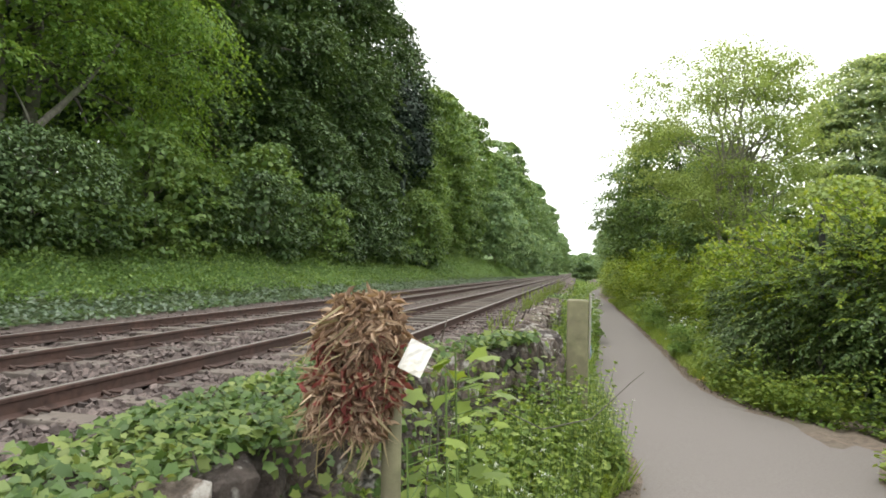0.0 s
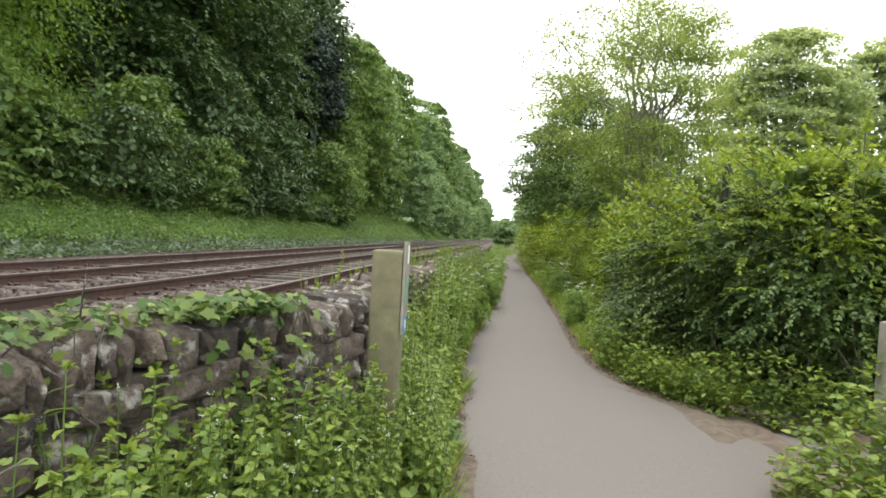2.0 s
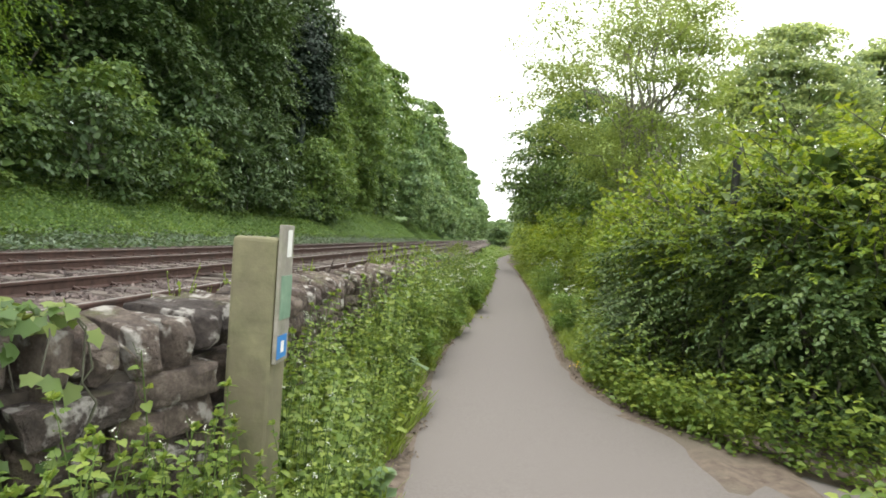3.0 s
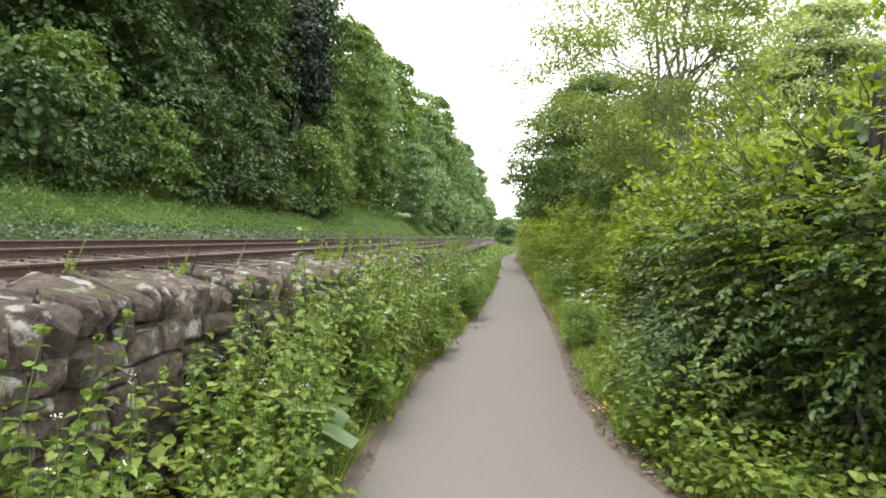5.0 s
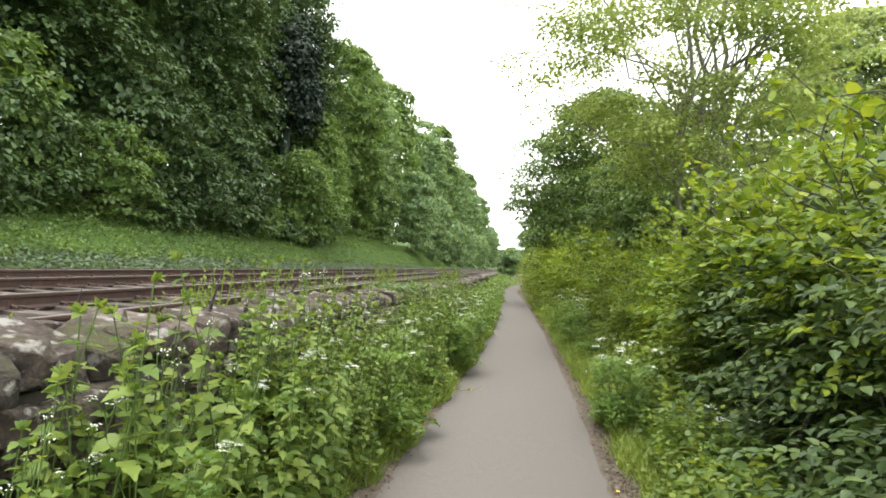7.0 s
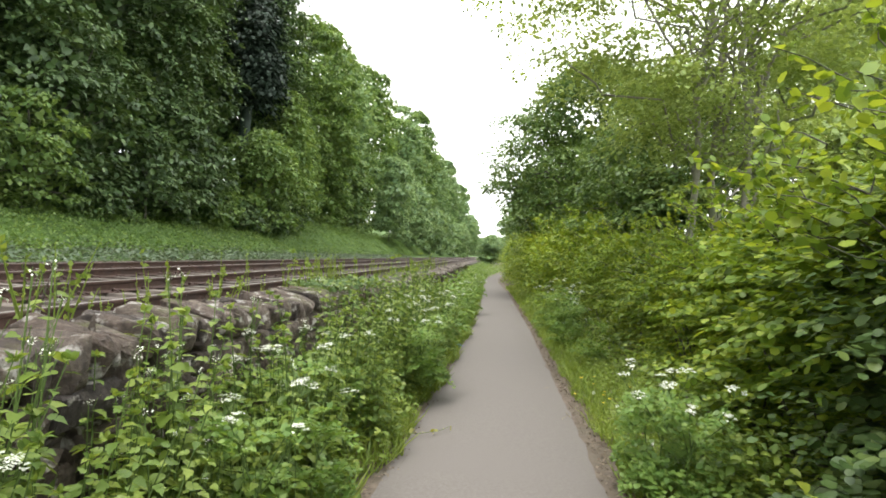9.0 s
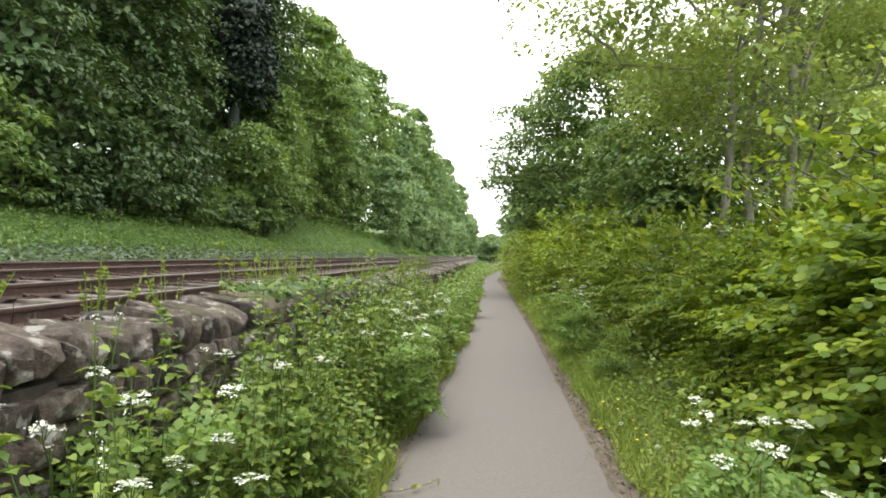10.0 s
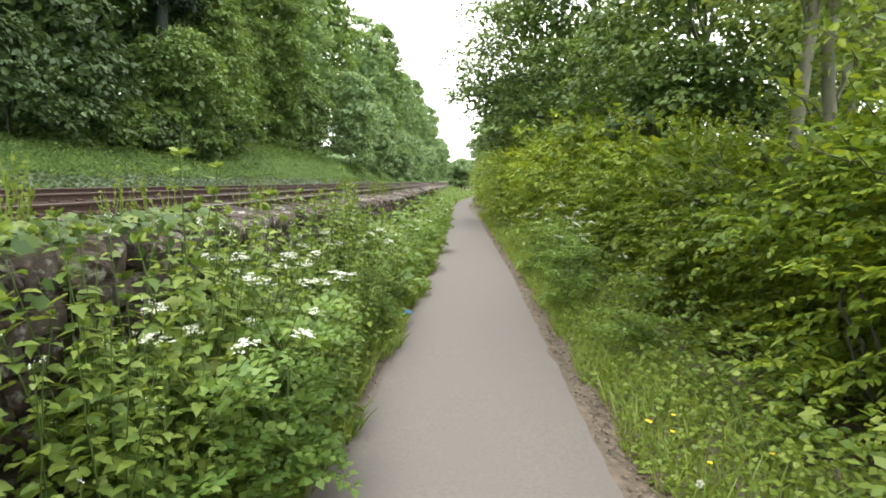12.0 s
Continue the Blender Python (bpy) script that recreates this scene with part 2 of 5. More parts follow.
# leaf outlines: (along, across, lift), in quads
DIAMOND = (np.array([(0, 0, 0), (0.45, -0.36, 0.10), (1, 0, -0.06), (0.45, 0.36, 0.10)]), [(0, 1, 2, 3)])
OVATE = (np.array([(0, 0, 0), (0.25, -0.34, 0.08), (0.68, -0.24, 0.05), (1, 0, -0.12), (0.68, 0.24, 0.05), (0.25, 0.34, 0.08)]), [(0, 1, 2, 3), (0, 3, 4, 5)])
ROUND = (np.array([(0, 0, 0), (0.2, -0.42, 0.05), (0.75, -0.40, 0.02), (1, 0, -0.06), (0.75, 0.40, 0.02), (0.2, 0.42, 0.05)]), [(0, 1, 2, 3), (0, 3, 4, 5)])
LOBED = (np.array([(0, 0, 0), (-0.06, -0.34, 0), (0.28, -0.30, 0.04), (0.42, -0.46, -0.03), (0.66, -0.24, 0.03), (1, 0, -0.06), (0.66, 0.24, 0.03), (0.42, 0.46, -0.03), (0.28, 0.30, 0.04), (-0.06, 0.34, 0), (0.35, 0, -0.02)]),
         [(0, 1, 2, 10), (2, 3, 4, 10), (4, 5, 6, 10), (6, 7, 8, 10), (8, 9, 0, 10)])
HEART = (np.array([(0, 0, 0), (-0.13, -0.28, 0.04), (0.18, -0.46, 0.07), (0.62, -0.29, 0.04), (1, 0, -0.12), (0.62, 0.29, 0.04), (0.18, 0.46, 0.07), (-0.13, 0.28, 0.04), (0.4, 0, -0.02)]), [(0, 1, 2, 8), (2, 3, 4, 8), (4, 5, 6, 8), (6, 7, 0, 8)])
TOOTHED = (np.array([(0, 0, 0), (0.4, 0, -0.02), (0.72, 0, -0.06), (1, 0, -0.16), (0.08, -0.26, 0.05), (0.30, -0.37, 0.06), (0.38, -0.27, 0.05), (0.64, -0.27, 0.03), (0.70, -0.17, 0.01), (0.08, 0.26, 0.05), (0.30, 0.37, 0.06), (0.38, 0.27, 0.05), (0.64, 0.27, 0.03), (0.70, 0.17, 0.01)]),
           [(0, 4, 5, 1), (1, 6, 7, 2), (1, 8, 3, 2), (0, 1, 10, 9), (1, 2, 12, 11), (1, 2, 3, 13)])
BLADE = (np.array([(0, -0.02, 0), (0, 0.02, 0), (0.55, 0.018, 0.06), (0.55, -0.018, 0.06), (1, 0.003, -0.06), (1, -0.003, -0.06)]), [(0, 1, 2, 3), (3, 2, 4, 5)])

CURLED = (OVATE[0] * np.array([1.5, 0.62, 3.4]), OVATE[1])
STRIP = (BLADE[0] * np.array([1, 2.0, 2.6]), BLADE[1])


def leaves(b, place, tip, up, size, shape=DIAMOND):
    """Adds one leaf at each place, pointing to tip, its upper face to up."""
    pts, quads = shape
    tip = unit(tip)
    up = unit(up - tip * np.sum(up * tip, axis=1, keepdims=True))
    side = np.cross(up, tip)
    size = np.broadcast_to(np.asarray(size, dtype=float).reshape(-1, 1, 1), (len(place), 1, 1))
    v = place[:, None, :] + size * (pts[None, :, 0:1] * tip[:, None, :] + pts[None, :, 1:2] * side[:, None, :] + pts[None, :, 2:3] * up[:, None, :])
    q = (np.arange(len(place)) * len(pts))[:, None, None] + np.array(quads)[None]
    b.add(v, q)


def tube(b, path, radii, sides=6):
    path = np.asarray(path, dtype=float)
    radii = np.broadcast_to(radii, len(path))
    d = unit(np.gradient(path, axis=0))
    ref = np.where(np.abs(d[:, 2:3]) > 0.9, np.array([[1.0, 0, 0]]), np.array([[0, 0, 1.0]]))
    s = unit(np.cross(d, ref))
    u = np.cross(s, d)
    a = np.linspace(0, 2 * np.pi, sides, endpoint=False)
    ring = np.cos(a)[None, :, None] * s[:, None] + np.sin(a)[None, :, None] * u[:, None]
    v = path[:, None] + ring * np.asarray(radii)[:, None, None]
    q = [(i * sides + j, i * sides + (j + 1) % sides, (i + 1) * sides + (j + 1) % sides, (i + 1) * sides + j) for i in range(len(path) - 1) for j in range(sides)]
    b.add(v, q)


def block(b, lo, hi, m=None):
    x0, y0, z0 = lo
    x1, y1, z1 = hi
    v = [Vector(p) for p in ((x0, y0, z0), (x1, y0, z0), (x1, y1, z0), (x0, y1, z0), (x0, y0, z1), (x1, y0, z1), (x1, y1, z1), (x0, y1, z1))]
    if m is not None:
        v = [m @ p for p in v]
    b.add([tuple(p) for p in v], [(0, 3, 2, 1), (4, 5, 6, 7), (0, 1, 5, 4), (1, 2, 6, 5), (2, 3, 7, 6), (3, 0, 4, 7)])


def part_bm(name, bm, mat, parent=None, label="", smooth=False):
    me = bpy.data.meshes.new(name)
    bm.to_mesh(me)
    bm.free()
    for p in me.polygons:
        p.use_smooth = smooth
    me.materials.append(mat)
    ob = new(name, me)
    if parent:
        ob.parent = parent
    return tagged(ob, label) if label else ob


def bevel_box(lo, hi, width=0.01, rough=0.0, cuts=0, rng=None):
    bm = bmesh.new()
    bmesh.ops.create_cube(bm, size=1)
    for v in bm.verts:
        v.co = Vector([lo[i] + (v.co[i] + 0.5) * (hi[i] - lo[i]) for i in range(3)])
    if cuts:
        bmesh.ops.subdivide_edges(bm, edges=bm.edges[:], cuts=cuts, use_grid_fill=True)
    else:
        bmesh.ops.bevel(bm, geom=bm.edges[:], offset=width, segments=2, affect="EDGES", profile=0.6)
    if rough:
        for v in bm.verts:
            v.co += Vector(noise.noise_vector(v.co * 9 + Vector((hi[0], hi[1], 3)))) * rough
    return bm


def step(a, b, x):
    t = np.clip((np.asarray(x, dtype=float) - a) / (b - a), 0, 1)
    return t * t * (3 - 2 * t)


def path_z(y):
    return -1.0 - 0.3 * step(4, 26, y)


def wall_x(y):
    return np.interp(y, [-8, 1.5, 3.8, 4.8, 5.4, 6.1, 6.5, 9, 12, 15, 30, 200], [-1.0, -0.92, -0.8, -0.4, -0.16, -0.16, -0.36, -0.5, -0.36, -0.4, -0.35, -0.35])


def wall_top(y):
    return np.interp(y, [5.5, 7, 10, 16, 20, 30], [0.40, 0.34, 0.29, 0.22, 0.16, 0.06])


def left_edge(y):
    y = np.asarray(y, dtype=float)
    wave = (0.07 * np.sin(y * 2.3) + 0.05 * np.sin(y * 5.7 + 1) + 0.03 * np.sin(y * 11.3)) * step(3, 5, y)
    return smooth_left_edge(y) + wave


def smooth_left_edge(y):
    return np.interp(y, [-5, 2, 6, 7.3, 9, 11, 14.5, 16, 18, 19.5, 22, 28, 45, 58, 66, 76, 100, 140, 300], [-0.6, 0.0, 0.42, 0.38, 0.32, 0.2, 0.32, 0.42, 0.5, 0.58, 0.66, 0.82, 0.9, 0.93, 1.1, 1.9, 3.6, 5.5, 6])


def right_edge(y):
    return np.interp(y, [8.6, 9.3, 10.3, 11.2, 13, 18, 21, 28, 45, 58, 66, 76, 100, 140, 300], [3.4, 2.95, 2.58, 2.36, 2.28, 2.46, 2.5, 2.58, 2.46, 2.12, 2.2, 3.0, 4.7, 6.6, 7.1])


def ground_z(x, y):
    """Path level, the trackbed behind the wall, and the wooded bank beyond the line."""
    x, y = np.asarray(x, dtype=float), np.asarray(y, dtype=float)
    z = path_z(y) + 0.05 * step(2.5, 3.2, x) + 0.05 * step(0.5, -0.2, x) + 0.5 * step(6, 30, x) + 3.0 * step(30, 120, x)
    back = wall_x(y) - 0.35
    bed = np.interp(-x, [0, 8.4, 8.9, 10.6, 12, 13, 20, 45, 120, 900], [-0.2, -0.2, -0.12, 0.12, 0.95, 1.25, 2.4, 8, 11, 11])
    bed = bed + step(45, 62, y) * np.interp(-x, [10.6, 13, 20], [0, 0.8, 1.0])
    return np.where(x < back, bed, z)


# ---------------------------------------------------------------- ground
xs = np.unique(np.concatenate([np.linspace(-900, -60, 12), np.linspace(-60, -14, 24), np.linspace(-14, -8, 25), np.linspace(-8, 8, 65), np.linspace(8, 40, 17), np.linspace(40, 900, 12)]))
ys = np.unique(np.concatenate([np.linspace(-400, -20, 10), np.linspace(-20, 40, 121), np.linspace(40, 120, 41), np.linspace(120, 1200, 28)]))
gx, gy = np.meshgrid(xs, ys, indexing="ij")
gz = ground_z(gx, gy)
rng = np.random.default_rng(3)
gz = gz + np.where((gx < -9) | (gx > 2.9), rng.normal(0, 0.03, gx.shape), 0)
gv = np.stack([gx, gy, gz], axis=-1).reshape(-1, 3)
gi = np.arange(len(xs) * len(ys)).reshape(len(xs), len(ys))
gq = np.stack([gi[:-1, :-1], gi[1:, :-1], gi[1:, 1:], gi[:-1, 1:]], axis=-1).reshape(-1, 4)
b = Build()
b.add(gv, gq)
ground = b.part("ground", M_EARTH, label="brown earth and grass ground with a raised trackbed and a bank")
ground.data.materials.append(M_BALLAST)
ground.data.materials.append(M_GRASSBANK)
cx = gv[gq][:, :, 0].mean(axis=1)
slot = np.where((cx < -0.9) & (cx > -8.9), 1, np.where((cx <= -8.9) | (cx > 6), 2, 0)).astype(np.int32)
ground.data.polygons.foreach_set("material_index", slot)
tagged(ground, category="ground", kind="structure")

# asphalt path with a side branch at the hedge's end
b = Build()
yy = np.concatenate([np.linspace(-6, 7, 53), np.linspace(7.08, 10, 38), np.linspace(10.2, 40, 120), np.linspace(41, 160, 60)])
rough_l = np.array([noise.noise((0.0, y * 2.3, 1.0)) * 0.05 + noise.noise((0.0, y * 9, 1.0)) * 0.02 for y in yy])
rough_r = np.array([noise.noise((5.0, y * 2.3, 1.0)) * 0.05 + noise.noise((5.0, y * 9, 1.0)) * 0.02 for y in yy])
L = smooth_left_edge(yy) - 0.12 - 0.3 * step(10, 5, yy) + rough_l
Rr = np.where(yy < 9.8, np.interp(yy, [4.0, 4.8, 6.8, 7.15, 7.55, 8.0, 8.8, 9.3, 9.8], [2.9, 9.0, 9.0, 6.7, 5.7, 4.5, 3.4, 2.95, 2.58]), right_edge(yy) - 0.02) + rough_r * 1.3
cols = 9
pv = np.zeros((len(yy), cols, 3))
for k in range(cols):
    f = k / (cols - 1)
    pv[:, k, 0], pv[:, k, 1] = L + (Rr - L) * f, yy
    pv[:, k, 2] = path_z(yy) + 0.012 + 0.03 * (1 - (2 * f - 1) ** 2)
pv[:, 0, 2] -= 0.04
pv[:, -1, 2] -= 0.04
pi = np.arange(len(yy) * cols).reshape(len(yy), cols)
b.add(pv.reshape(-1, 3), np.stack([pi[:-1, :-1], pi[:-1, 1:], pi[1:, 1:], pi[1:, :-1]], axis=-1))
tagged(b.part("footpath", M_ASPHALT, label="worn grey asphalt footpath beside a stone wall"), category="path", kind="structure")

# ---------------------------------------------------------------- railway
RAIL_X = {"near": (-2.436, -3.941), "far": (-5.691, -7.196)}
PROFILE = [(-0.07, -0.159), (0.07, -0.159), (0.07, -0.148), (0.012, -0.125), (0.012, -0.045), (0.034, -0.035), (0.036, -0.008), (0.028, 0.0), (-0.028, 0.0), (-0.036, -0.008), (-0.034, -0.035), (-0.012, -0.045), (-0.012, -0.125), (-0.07, -0.148)]


def rail(parent, x):
    ends = np.array([-60.0, 0, 40, 120, 420])
    prof = np.array(PROFILE)
    v = np.stack([np.broadcast_to(prof[:, 0], (5, 14)), np.broadcast_to(ends[:, None], (5, 14)), np.broadcast_to(prof[:, 1], (5, 14))], axis=-1)
    q, top = [], []
    for i in range(4):
        for j in range(14):
            (top if j == 7 else q).append((i * 14 + j, i * 14 + (j + 1) % 14, (i + 1) * 14 + (j + 1) % 14, (i + 1) * 14 + j))
    b = Build()
    b.add(v, q)
    ob = b.part("rail", M_RAIL, parent, "rust-brown steel running rail", smooth=False)
    ob.location = (x, 0, 0)
    b = Build()
    b.add(v, top)
    b.part("running_surface", M_RAILTOP, ob, "polished steel running surface", smooth=False)
    return ob


bm = bevel_box((-1.3, -0.125, -0.30), (1.3, 0.125, -0.152), 0.012, 0.004)
tmp = part_bm("sleeper", bm, M_SLEEPER)
me_sleeper = tmp.data
bpy.data.objects.remove(tmp)
b = Build()
for s in (-1, 1):
    tube(b, [(s * 0.16, -0.045, -0.135), (s * 0.09, -0.05, -0.105), (s * 0.05, -0.02, -0.138), (s * 0.10, 0.02, -0.115), (s * 0.17, 0.045, -0.13), (s * 0.09, 0.07, -0.12)], 0.014, 5)
block(b, (-0.17, -0.09, -0.158), (0.17, 0.09, -0.151))
me_clip = b.mesh("rail_clip", M_RAIL)

rng = np.random.default_rng(11)
for key, (xa, xb) in RAIL_X.items():
    track = thing(key + "_track", (0, 0, 0), "rust-brown railway track with weathered sleepers on ballast", "railway track", "railway tracks", "structure")
    track.name = "railway_track"
    rail(track, xa)
    rail(track, xb)
    for k in range(120):
        y = -8 + k * 0.68
        s = new("sleeper", me_sleeper)
        s.parent, s.location = track, ((xa + xb) / 2 + rng.normal(0, 0.02), y, rng.normal(0, 0.006))
        s.rotation_euler = (0, 0, rng.normal(0, 0.01))
        if y < 32:
            for x in (xa, xb):
                c = new("rail_clip", me_clip)
                c.parent, c.location = track, (x, y, 0)
    b = Build()
    for k in range(120, 420):
        y = -8 + k * 0.68
        block(b, ((xa + xb) / 2 - 1.3, y - 0.125, -0.3), ((xa + xb) / 2 + 1.3, y + 0.125, -0.152))
    tagged(b.part("far_sleepers", M_SLEEPER, track), kind="stuff")

# ballast stones
CUBE = np.array([(-1, -1, -1), (1, -1, -1), (1, 1, -1), (-1, 1, -1), (-1, -1, 1), (1, -1, 1), (1, 1, 1), (-1, 1, 1)], dtype=float)
CUBE_Q = np.array([(0, 3, 2, 1), (4, 5, 6, 7), (0, 1, 5, 4), (1, 2, 6, 5), (2, 3, 7, 6), (3, 0, 4, 7)])


def stones(b, place, size, rng, flat=0.7):
    n = len(place)
    v = CUBE[None] * (0.5 + rng.uniform(-0.22, 0.22, (n, 8, 3)))
    v = v * (size[:, None, None] * np.stack([rng.uniform(0.7, 1.3, n), rng.uniform(0.6, 1.0, n), rng.uniform(0.5, 0.9, n) * flat], axis=-1)[:, None, :])
    q = rng.normal(size=(n, 4)) * np.array([1, 0.35, 0.35, 1])
    q = unit(q)
    w, x, y, z = q.T
    rot = np.stack([np.stack([1 - 2 * (y * y + z * z), 2 * (x * y - z * w), 2 * (x * z + y * w)], -1), np.stack([2 * (x * y + z * w), 1 - 2 * (x * x + z * z), 2 * (y * z - x * w)], -1), np.stack([2 * (x * z - y * w), 2 * (y * z + x * w), 1 - 2 * (x * x + y * y)], -1)], 1)
    v = np.einsum("nij,nkj->nki", rot, v) + place[:, None]
    b.add(v, (np.arange(n) * 8)[:, None, None] + CUBE_Q[None])


rng = np.random.default_rng(21)
b = Build()
for n, x0, x1, y0, y1, lo, hi in ((5400, -2.4, -0.95, -1, 10, 0.035, 0.08), (3000, -2.4, -0.75, 10, 34, 0.05, 0.09), (5000, -3.9, -2.48, -1, 12, 0.035, 0.08), (2600, -5.65, -3.98, 0, 16, 0.045, 0.085), (1300, -7.2, -5.7, 2, 22, 0.05, 0.085), (1100, -8.7, -7.25, 3, 24, 0.05, 0.09)):
    p = np.stack([rng.uniform(x0, x1, n), y0 + (y1 - y0) * rng.uniform(0, 1, n) ** 1.3, np.zeros(n)], axis=-1)
    heap = 0.12 * step(-1.5, -0.95, p[:, 0]) if x1 > -1 else 0
    p[:, 2] = -0.198 + heap + rng.uniform(-0.01, 0.03, n)
    stones(b, p, rng.uniform(lo, hi, n), rng)
tagged(b.part("ballast", M_STONE, label="grey-brown crushed stone railway ballast", smooth=False), category="ballast", kind="stuff")

# ---------------------------------------------------------------- stone wall
wall = tagged(new("stone_wall"), "old rubble sandstone wall with upright coping stones", "wall", kind="structure")
b = Build()
wy = np.concatenate([np.linspace(-8, 32, 161), np.linspace(33, 160, 50)])
fx = wall_x(wy) - 0.06
core = [np.stack([fx, wy, np.full_like(wy, -1.5)], -1), np.stack([fx, wy, wall_top(wy) - 0.2], -1), np.stack([fx - 0.42, wy, wall_top(wy) - 0.2], -1), np.stack([fx - 0.42, wy, np.full_like(wy, -0.6)], -1)]
cv = np.stack(core, axis=1)
ci = np.arange(len(wy) * 4).reshape(-1, 4)
b.add(cv.reshape(-1, 3), np.concatenate([np.stack([ci[:-1, j], ci[:-1, j + 1], ci[1:, j + 1], ci[1:, j]], -1) for j in range(3)] + [ci[:1], ci[-1:]]))
b.part("wall_core", M_MORTAR, wall, "dark earthy mortar", smooth=False)


def rock_mesh(name, seed, worn, plain=False):
    """A split block of unit size: a hull of points on a box, chipped, then worn."""
    r = random.Random(seed)
    bm = bmesh.new()
    for sx in (-1, 1):
        for sy in (-1, 1):
            for sz in (-1, 1):
                c = Vector((sx, sy, sz)) * 0.5
                for k in range(2 if worn > 0.1 else 1):
                    d = Vector((sx * r.uniform(0, worn * 2), sy * r.uniform(0, worn * 2), sz * r.uniform(0, worn * 2)))
                    bm.verts.new(c - d)
    for k in range(4):
        bm.verts.new((r.uniform(0.5, 0.56), r.uniform(-0.3, 0.3), r.uniform(-0.3, 0.3)))
    hull = bmesh.ops.convex_hull(bm, input=bm.verts[:])
    bmesh.ops.delete(bm, geom=list({v for v in hull["geom_interior"] if isinstance(v, bmesh.types.BMVert)}), context="VERTS")
    bmesh.ops.dissolve_limit(bm, angle_limit=radians(9), verts=bm.verts[:], edges=bm.edges[:])
    if not plain:
        bmesh.ops.bevel(bm, geom=bm.edges[:], offset=0.035, segments=1, affect="EDGES", profile=0.5)
        bmesh.ops.triangulate(bm, faces=bm.faces[:])
        bmesh.ops.subdivide_edges(bm, edges=[e for e in bm.edges if e.calc_length() > 0.3], cuts=1)
    bmesh.ops.triangulate(bm, faces=bm.faces[:])
    for v in bm.verts:
        v.co += Vector(noise.noise_vector(v.co * 3.1 + Vector((seed * 3.1, 0, 0)))) * 0.05 + Vector(noise.noise_vector(v.co * 9 + Vector((0, seed * 1.7, 0)))) * 0.025
    me = bpy.data.meshes.new(name)
    bm.to_mesh(me)
    bm.free()
    me.materials.append(M_MASON)
    return me


rocks = [rock_mesh("stone", k, 0.06) for k in range(14)]
cap_rocks = [rock_mesh("stone", k + 40, 0.13) for k in range(10)]
plain_rocks = [rock_mesh("stone", k + 70, 0.11, True) for k in range(12)]
rng = random.Random(5)
rest_v, rest_f = [], []


def lay(y, x, z, sx, sy, sz, rot, as_part, name):
    me = rng.choice(plain_rocks if not as_part else cap_rocks if name == "coping_stone" else rocks)
    m = pose(x, y, z, *rot) @ Matrix.Diagonal((sx, sy, sz, 1))
    if as_part:
        s = new(name, me)
        s.parent, s.matrix_basis = wall, m
    else:
        base = len(rest_v)
        rest_v.extend(tuple(m @ v.co) for v in me.vertices)
        rest_f.extend(tuple(base + i for i in p.vertices) for p in me.polygons)


def yaw_of(y):
    return -math.degrees(math.atan2(float(wall_x(y + 0.2) - wall_x(y - 0.2)), 0.4))


# rough coping stones bedded on the wall's top
y = 0.3
while y < 60:
    t = rng.choice((rng.uniform(0.07, 0.14), rng.uniform(0.12, 0.25))) if y < 30 else 0.34
    h = rng.uniform(0.17, 0.27)
    yaw = yaw_of(y)
    zt = float(wall_top(y)) + rng.uniform(-0.045, 0.015)
    part_here = 1.5 < y < 21
    wide = rng.uniform(0.34, 0.5)
    lay(y + t / 2, float(wall_x(y)) - wide / 2 + rng.uniform(-0.01, 0.03), zt - h * 0.46, wide, t * 1.16, h * 1.1, (rng.uniform(-4, 14), rng.uniform(2, 12), yaw + rng.uniform(-9, 9)), part_here, "coping_stone")
    if wide < 0.44:
        lay(y + t / 2 + rng.uniform(-0.04, 0.04), float(wall_x(y)) - wide - 0.06, zt - 0.1 + rng.uniform(-0.03, 0.0), 0.2, t * 1.1, 0.18, (rng.uniform(-8, 8), rng.uniform(-8, 8), yaw), part_here, "coping_stone")
    y += t
# rubble face in broken courses, some stones split into two thin ones
z = -0.02
course = 0
while z > -1.12:
    h = rng.uniform(0.13, 0.23)
    y = 0.3 + rng.uniform(0, 0.2)
    while y < 45:
        w = rng.choice((rng.uniform(0.12, 0.24), rng.uniform(0.22, 0.46)))
        zc = float(wall_top(y)) - 0.2 + z + 0.05 * noise.noise((y * 1.3, course * 3.0, 0))
        split = rng.random() < 0.34 and h > 0.15
        g = rng.uniform(0.35, 0.65)
        for lo, hi in (((0, g), (g, 1)) if split else ((0, 1),)):
            hh = (hi - lo) * h
            lay(y + w / 2, float(wall_x(y + w / 2)) - 0.11 + rng.uniform(-0.02, 0.02) - 0.012 * course, zc - lo * h - hh / 2, 0.26, w * 1.04, hh * 1.07, (rng.uniform(-7, 7), rng.uniform(-5, 5), yaw_of(y) + rng.uniform(-5, 5)), course < 4 and 2.3 < y < 13.5, "stone")
        y += w
    z -= h
    course += 1
me = bpy.data.meshes.new("rubble")
me.from_pydata(rest_v, [], rest_f)
me.materials.append(M_MASON)
rubble = tagged(new("rubble", me), kind="stuff")
rubble.parent = wall

# ---------------------------------------------------------------- trees


def ball(rng, n):
    return unit(rng.normal(size=(n, 3)))


